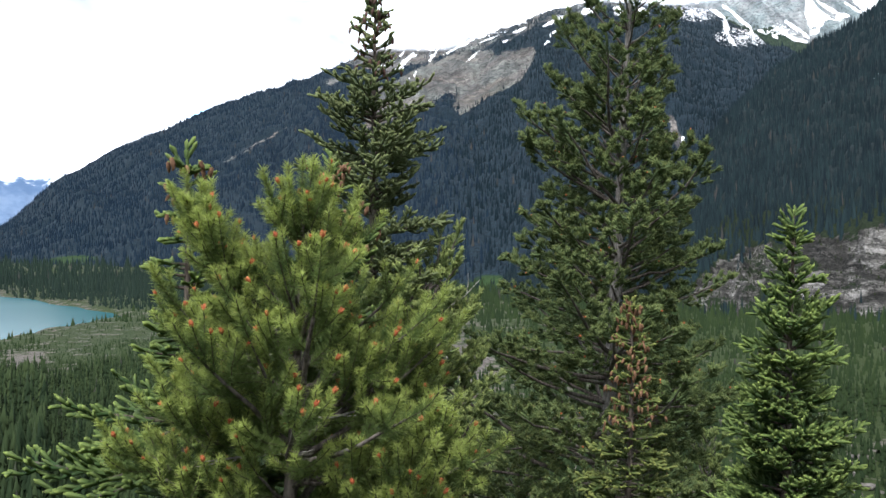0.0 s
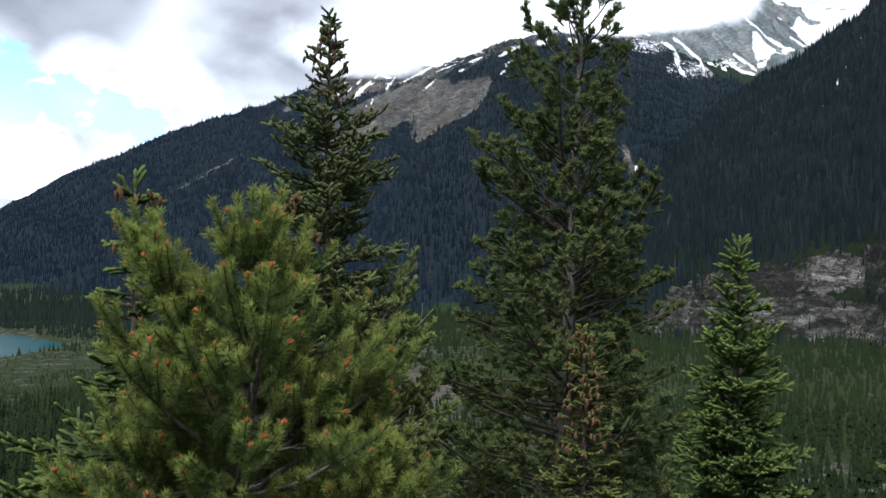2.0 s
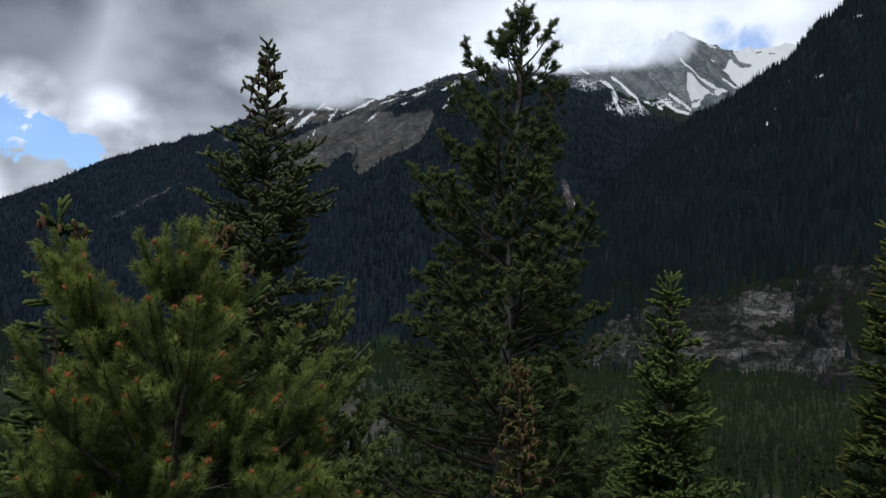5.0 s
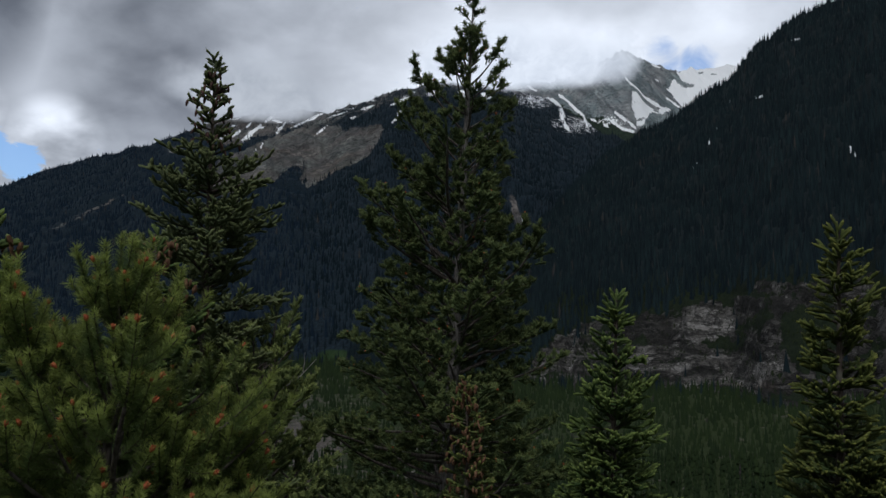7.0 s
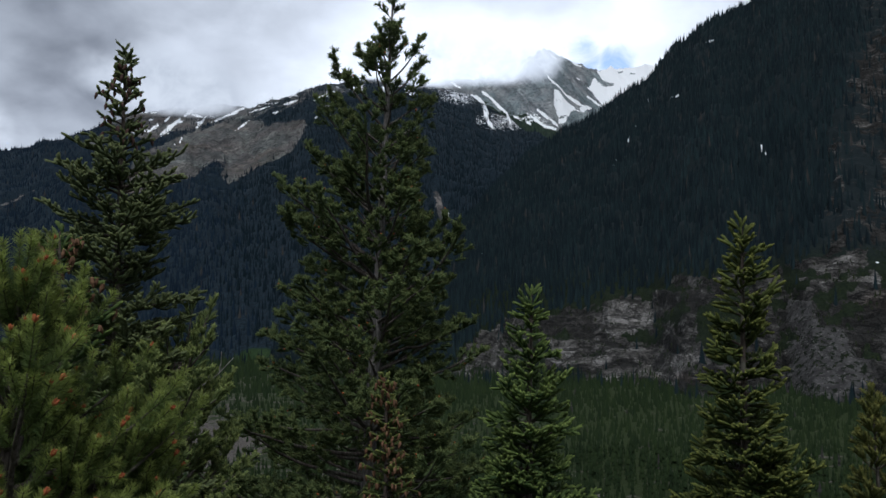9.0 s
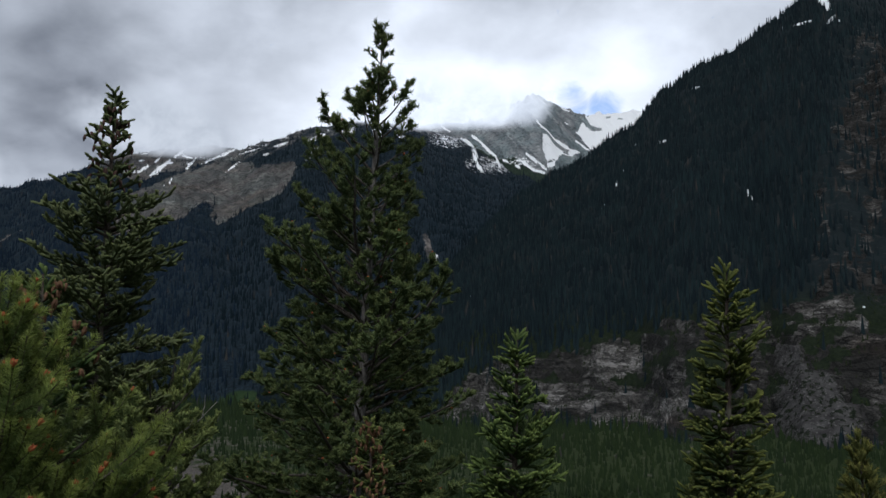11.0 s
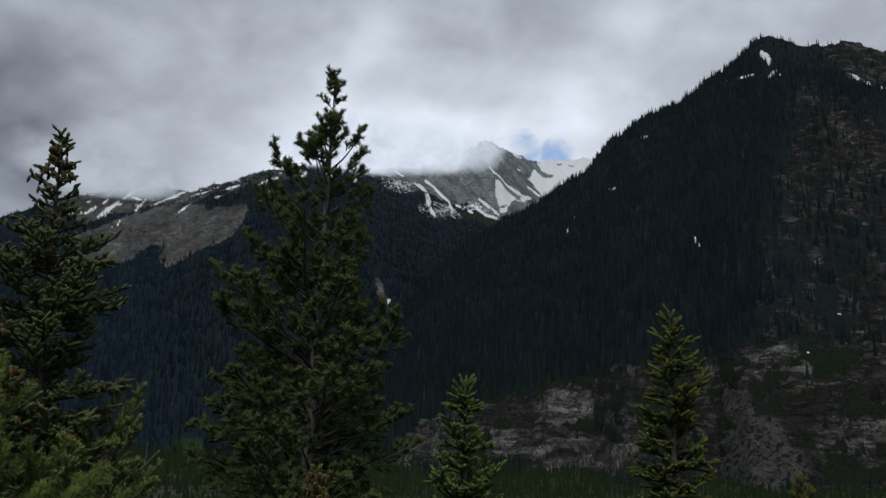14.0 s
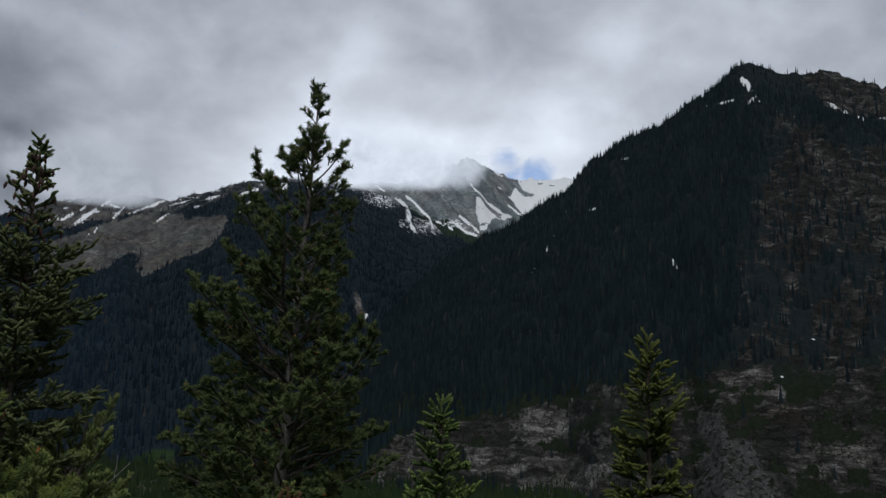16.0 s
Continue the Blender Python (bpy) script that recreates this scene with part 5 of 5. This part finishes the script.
tree("pine_tree", "bushy green pine with orange pollen cones on its shoots", bearing(-9.3, 5.0, 4.0), -11.6,
     [(0, 0.06), (0.2, 0.13), (0.4, 0.20), (0.62, 0.32), (0.8, 0.48), (1.1, 0.62), (1.5, 0.72), (2.5, 0.72), (3.4, 0.6)], "pine", 101, pine_needles, pine_bark,
     gap=0.088, whorl=(0.14, 0.02), per_whorl=(5, 3), rise=(50, 2), per_metre=1500, length=0.043, width=0.0036, spread=56, lift=32, woody=True, inner=0.16, curl=0.26, heads=2, hollow=(radians(-78), 1.2), fresh=1.0, shoot=0.165,
     trunk_r=0.045, crown_end=0.5, pollen_share=0.21, limbs=[(radians(177), 30, 76, 0.74, 0.77, 14), (radians(165), 5, 40, 0.62, 0.70, 9), (radians(185), 0, 35, 0.58, 0.60, 9), (radians(12), 5, 40, 0.66, 0.66, 8), (radians(24), 0, 35, 0.66, 0.60, 8), (radians(-10), -5, 30, 0.74, 0.55, 9), (radians(8), -5, 25, 0.88, 0.47, 10), (radians(-30), 0, 35, 0.75, 0.50, 8), (radians(-18), 5, 40, 0.80, 0.40, 9)], thin_low=1.65, core=0.0036, lop=(0.0, 0.13),
     dead=[(radians(190), -5, 5, 0.45, 0.60), (radians(20), -10, 20, 0.4, 0.66), (radians(250), -20, -5, 0.5, 0.52), (radians(-60), 0, 20, 0.35, 0.6)])
tree("spruce_tree", "light green young spruce with long flat boughs", bearing(-16.7, 6.9, 4.8), -16.7,
     [(0, 0.02), (0.12, 0.10), (0.35, 0.15), (0.64, 0.20), (1.2, 0.25), (1.5, 0.62), (1.75, 0.82), (2.6, 0.95), (4, 0.9)], "spruce", 102, young_spruce_needles, spruce_bark,
     whorl=(0.12, 0.01), per_whorl=(4, 4), rise=(16, -8), per_metre=280, length=0.015, width=0.0040, spread=56, twig_gap=0.062, fresh=1.0, thin_low=1.9, core=0.0132, cones=2, cone_depth=(0.05, 0.42))
tree("spruce_tree", "tall dark green spruce with a narrow crown", bearing(-4.55, 17.15, 8.7), -5.0,
     [(0, 0.05), (0.3, 0.20), (0.6, 0.28), (0.78, 0.16), (0.92, 0.38), (1.2, 0.56), (1.5, 0.64), (2.7, 0.68), (3.3, 0.78), (5.0, 1.0), (7.5, 1.0)], "spruce", 103, spruce_needles, spruce_bark,
     whorl=(0.11, 0.022), per_whorl=(5, 3), rise=(34, -8), per_metre=210, length=0.023, width=0.0050, spread=60, twig_gap=0.056, fresh=0.9, thin_low=3.4, core=0.0145, uneven=0.6,
     cones=3, cone_depth=(0.1, 1.0), cone=dark_cone_shape)
tree("spruce_tree", "young spruce with reddish brown cones at its top", bearing(-7.6, 6.5, 5.4), -7.4,
     [(0, 0.04), (0.2, 0.17), (0.5, 0.28), (1.0, 0.40), (2.0, 0.5), (4.0, 0.6)], "spruce", 104, young_spruce_needles, spruce_bark,
     whorl=(0.12, 0.03), per_whorl=(4, 2), rise=(36, -5), per_metre=300, length=0.018, width=0.0045, spread=56, twig_gap=0.06, fresh=0.8, cones=7, cone_depth=(0, 0.75), thin_low=1.4, core=0.013)
tree("pine_tree", "tall upright pine with tufted olive green limbs", bearing(12.7, 22.5, 11.3), 10.2,
     [(0, 0.04), (0.4, 0.06), (0.75, 0.12), (1.0, 0.28), (1.5, 0.42), (2.0, 0.54), (2.4, 0.70), (3.4, 0.90), (4.2, 1.05), (5.2, 1.25), (6.5, 1.65), (8, 1.85), (10, 1.5)], "pine", 105, tall_pine_needles, grey_bark,
     gap=0.042, whorl=(0.165, 0.028), rise=(60, -10), inner=0.16, per_metre=160, length=0.052, width=0.0092, spread=66, fresh=0.8, shoot=0.072, uneven=0.65, lift=26, heads=4, limb_bark=pine_bark, fuller=2.2,
     trunk_r=0.115, pollen_share=0.012, thin_low=7.4, sparse=0.08, core=0.017, counts=([0, 0.8, 2.2, 3.2, 5.0], [3, 2.8, 4.2, 8.5, 11]), lop=(math.pi, 0.10))
tree("pine_tree", "pale pine with spreading limbs beside a tall spruce", bearing(-1.5, -1.7, 8.2), -1.7,
     [(0, 0.22), (0.3, 0.5), (0.8, 0.62), (2.0, 0.7), (4, 0.7)], "pine", 106, pale_pine_needles, pine_bark,
     gap=0.052, whorl=(0.16, 0.04), per_whorl=(6, 2), rise=(45, 14), per_metre=340, length=0.036, width=0.0065, spread=62, fresh=1.0, shoot=0.085, trunk_r=0.05, thin_low=2.2, core=0.013,
     dead=[(radians(20), 30, 45, 0.8, 0.9)])
tree("spruce_tree", "slender spruce laden with hanging brown cones", bearing(12.5, -3.1, 7.4), 11.9,
     [(0, 0.03), (0.3, 0.12), (0.7, 0.18), (1.0, 0.25), (1.4, 0.35), (2.6, 0.6), (4, 0.7)], "spruce", 107, cone_spruce_needles, spruce_bark,
     whorl=(0.085, 0.02), per_whorl=(5, 3), rise=(26, -16), per_metre=300, length=0.018, width=0.0045, spread=54, twig_gap=0.065, fresh=0.95, cones=4, cone_depth=(0.05, 1.1), thin_low=1.8, core=0.014)
tree("spruce_tree", "young bright green spruce with pale shoot tips", bearing(22.35, 2.5, 5.9), 21.6,
     [(0, 0.03), (0.3, 0.12), (0.6, 0.20), (0.95, 0.30), (1.2, 0.26), (1.4, 0.33), (1.8, 0.40), (3, 0.6), (4.5, 0.7)], "spruce", 108, young_spruce_needles, spruce_bark,
     whorl=(0.085, 0.010), per_whorl=(5, 4), rise=(34, -10), per_metre=250, length=0.019, width=0.0040, spread=58, twig_gap=0.036, fresh=1.0, thin_low=2.0, core=0.0112, uneven=0.8, bushy=0.5, close=0.043, wild=11)
tree("spruce_tree", "young olive green spruce with a dense top", bearing(35.75, 6.8, 5.8), 34.6,
     [(0, 0.03), (0.2, 0.09), (0.42, 0.20), (0.55, 0.2), (0.7, 0.16), (0.95, 0.24), (1.2, 0.20), (1.5, 0.34), (1.9, 0.40), (3, 0.55), (4.5, 0.6)], "spruce", 109, yellow_spruce_needles, spruce_bark,
     whorl=(0.09, 0.015), per_whorl=(5, 4), rise=(30, -8), per_metre=250, length=0.019, width=0.0040, spread=58, twig_gap=0.036, fresh=0.9, thin_low=1.9, sparse=0.06, core=0.0112, uneven=0.7, bushy=0.5, close=0.043, wild=11)
tree("pine_tree", "small yellowish pine on the slope", bearing(42.4, -3.6, 8.5), 42.6,
     [(0, 0.04), (0.3, 0.09), (0.8, 0.18), (1.5, 0.3), (3, 0.45)], "pine", 110, yellow_pine_needles, pine_bark,
     gap=0.07, whorl=(0.15, 0.03), per_whorl=(4, 3), rise=(44, 6), per_metre=220, length=0.045, width=0.009, spread=46, fresh=1.0, shoot=0.11, trunk_r=0.04, thin_low=1.6, core=0.016)

for az, el, d, seed in ((1.6, -9.3, 14.0, 121), (5.0, -10.8, 12.5, 122), (-0.8, -11.8, 12.0, 123), (17.2, -11.5, 13.0, 124)):
    tree("pine_tree", "low pale green pine on the slope", bearing(az, el, d), az, [(0, 0.12), (0.3, 0.3), (0.8, 0.5), (1.5, 0.7), (3, 0.7)], "pine", seed, pale_pine_needles, pine_bark,
         gap=0.08, whorl=(0.2, 0.05), per_whorl=(4, 2), rise=(46, 8), per_metre=190, length=0.042, width=0.010, spread=60, fresh=0.9, shoot=0.09, trunk_r=0.04, thin_low=1.2, core=0.016)


# ---- boulders ----


def boulders():
    rng = np.random.RandomState(31)
    shapes = []
    for k in range(5):
        bm = bmesh.new()
        bmesh.ops.create_icosphere(bm, subdivisions=2, radius=1.0)
        for v in bm.verts:
            q = v.co * 1.3 + Vector((k * 7.1, 0, 0))
            v.co *= 0.8 + 0.5 * noise.noise(q) + 0.18 * noise.noise(q * 3.1)
            v.co.z *= 0.62
        me = bpy.data.meshes.new("boulder")
        bm.to_mesh(me)
        bm.free()
        me.materials.append(stone_material)
        shapes.append(me)
    for n in range(90):
        if n % 3 == 0:
            az, r = rng.uniform(21, 32), rng.uniform(140, 215)
        elif n % 3 == 1:
            az, r = rng.uniform(-3, 5), rng.uniform(230, 330)
        else:
            az, r = rng.uniform(-28, 40), rng.uniform(150, 380)
        x, y = r * math.sin(radians(az)), r * math.cos(radians(az))
        if float(lake_depth(np.array([x]), np.array([y]))[0]) > -8:
            continue
        s = 0.5 + 1.3 * rng.rand() ** 2.5
        ob = new("boulder", shapes[n % 5])
        ob.location = (x, y, float(ground_height(np.array([x]), np.array([y]))[0]) + 0.1 * s)
        ob.rotation_euler = (rng.rand() * 0.4, rng.rand() * 0.4, rng.rand() * 6.28)
        ob.scale = (s * 1.3, s, s)
        tagged(ob, "pale grey boulder lying on the valley floor", "boulder", "valley boulders")


boulders()


# ---- cloud caught on the peaks ----


def cloud_material(glow):
    m, N = material("cloud_bank")
    p = place(N)
    body = attribute(N, "body")
    big = N.noise(0.0026, 5, p, 0.55, 0.5)
    fine = N.noise(0.011, 5, p, 0.6, 0.4)
    lump = N.math("ADD", N.math("MULTIPLY", N.math("SUBTRACT", big, 0.5), 1.5), N.math("MULTIPLY", N.math("SUBTRACT", fine, 0.5), 0.7))
    cover = N.math("MULTIPLY", N.steps(N.math("ADD", N.math("MULTIPLY", body, 1.3), lump), 0.25, 1.15), N.steps(body, 0.0, 0.3))
    # the mist is self-lit: emission stands in for daylight scattered in the cloud
    mist = N.add("ShaderNodeEmission", ins={0: N.mix(N.steps(fine, 0.3, 0.7), rgb(0.74, 0.76, 0.79), rgb(0.98, 0.99, 1.0)), 1: glow}).outputs[0]
    veil = N.add("ShaderNodeMixShader", ins={0: N.math("MULTIPLY", cover, 0.74), 1: N.add("ShaderNodeBsdfTransparent").outputs[0], 2: mist}).outputs[0]
    N.add("ShaderNodeOutputMaterial", ins={0: veil})
    return m



def cloud_bank(az0, az1, el0, el1, dist, label, seed, mist):
    """Three loose veils of mist, one behind the other."""
    root = thing("cloud_backdrop", tuple(bearing((az0 + az1) / 2, (el0 + el1) / 2, dist)), label, "cloud", "clouds on the peaks")
    origin = np.array(root.location)
    for layer in range(3):
        d = dist + 45 * layer
        u, w = np.meshgrid(np.linspace(-1, 1, 60), np.linspace(-1, 1, 24), indexing="ij")
        az = np.radians((az0 + az1) / 2 + u * (az1 - az0) / 2)
        el = np.radians((el0 + el1) / 2 + w * (el1 - el0) / 2)
        rr = d + 60 * (fbm(u * 2 + layer, w * 2, seed + layer, 4) - 0.5)
        v = np.stack([rr * np.sin(az), rr * np.cos(az), EYE_Z + rr * np.tan(el)], -1).reshape(-1, 3) - origin
        body = (1 - u ** 2) ** 0.8 * np.where(w < -0.3, 1 - ((w + 0.3) / 0.7) ** 2, np.clip(1 - (w + 0.3) / 1.3, 0, 1) ** 1.3)
        faces = grid_faces(60, 24)
        thick = (body + 0.5 * (fbm(u * 5 + layer, w * 4, seed + 30 + layer, 4) - 0.5)).ravel()
        faces = faces[thick[faces].mean(1) > 0.16]
        part("veil", raw_mesh("veil", v, faces, mist, True, body=body), root)


cloud_bank(-10, 4.0, 12.7, 19.3, 2500, "grey cloud lying on a snowy ridge", 1, cloud_material(0.52))
cloud_bank(7.0, 24.4, 15.1, 21.2, 2800, "white cloud wrapped round a grey peak", 2, cloud_material(0.82))
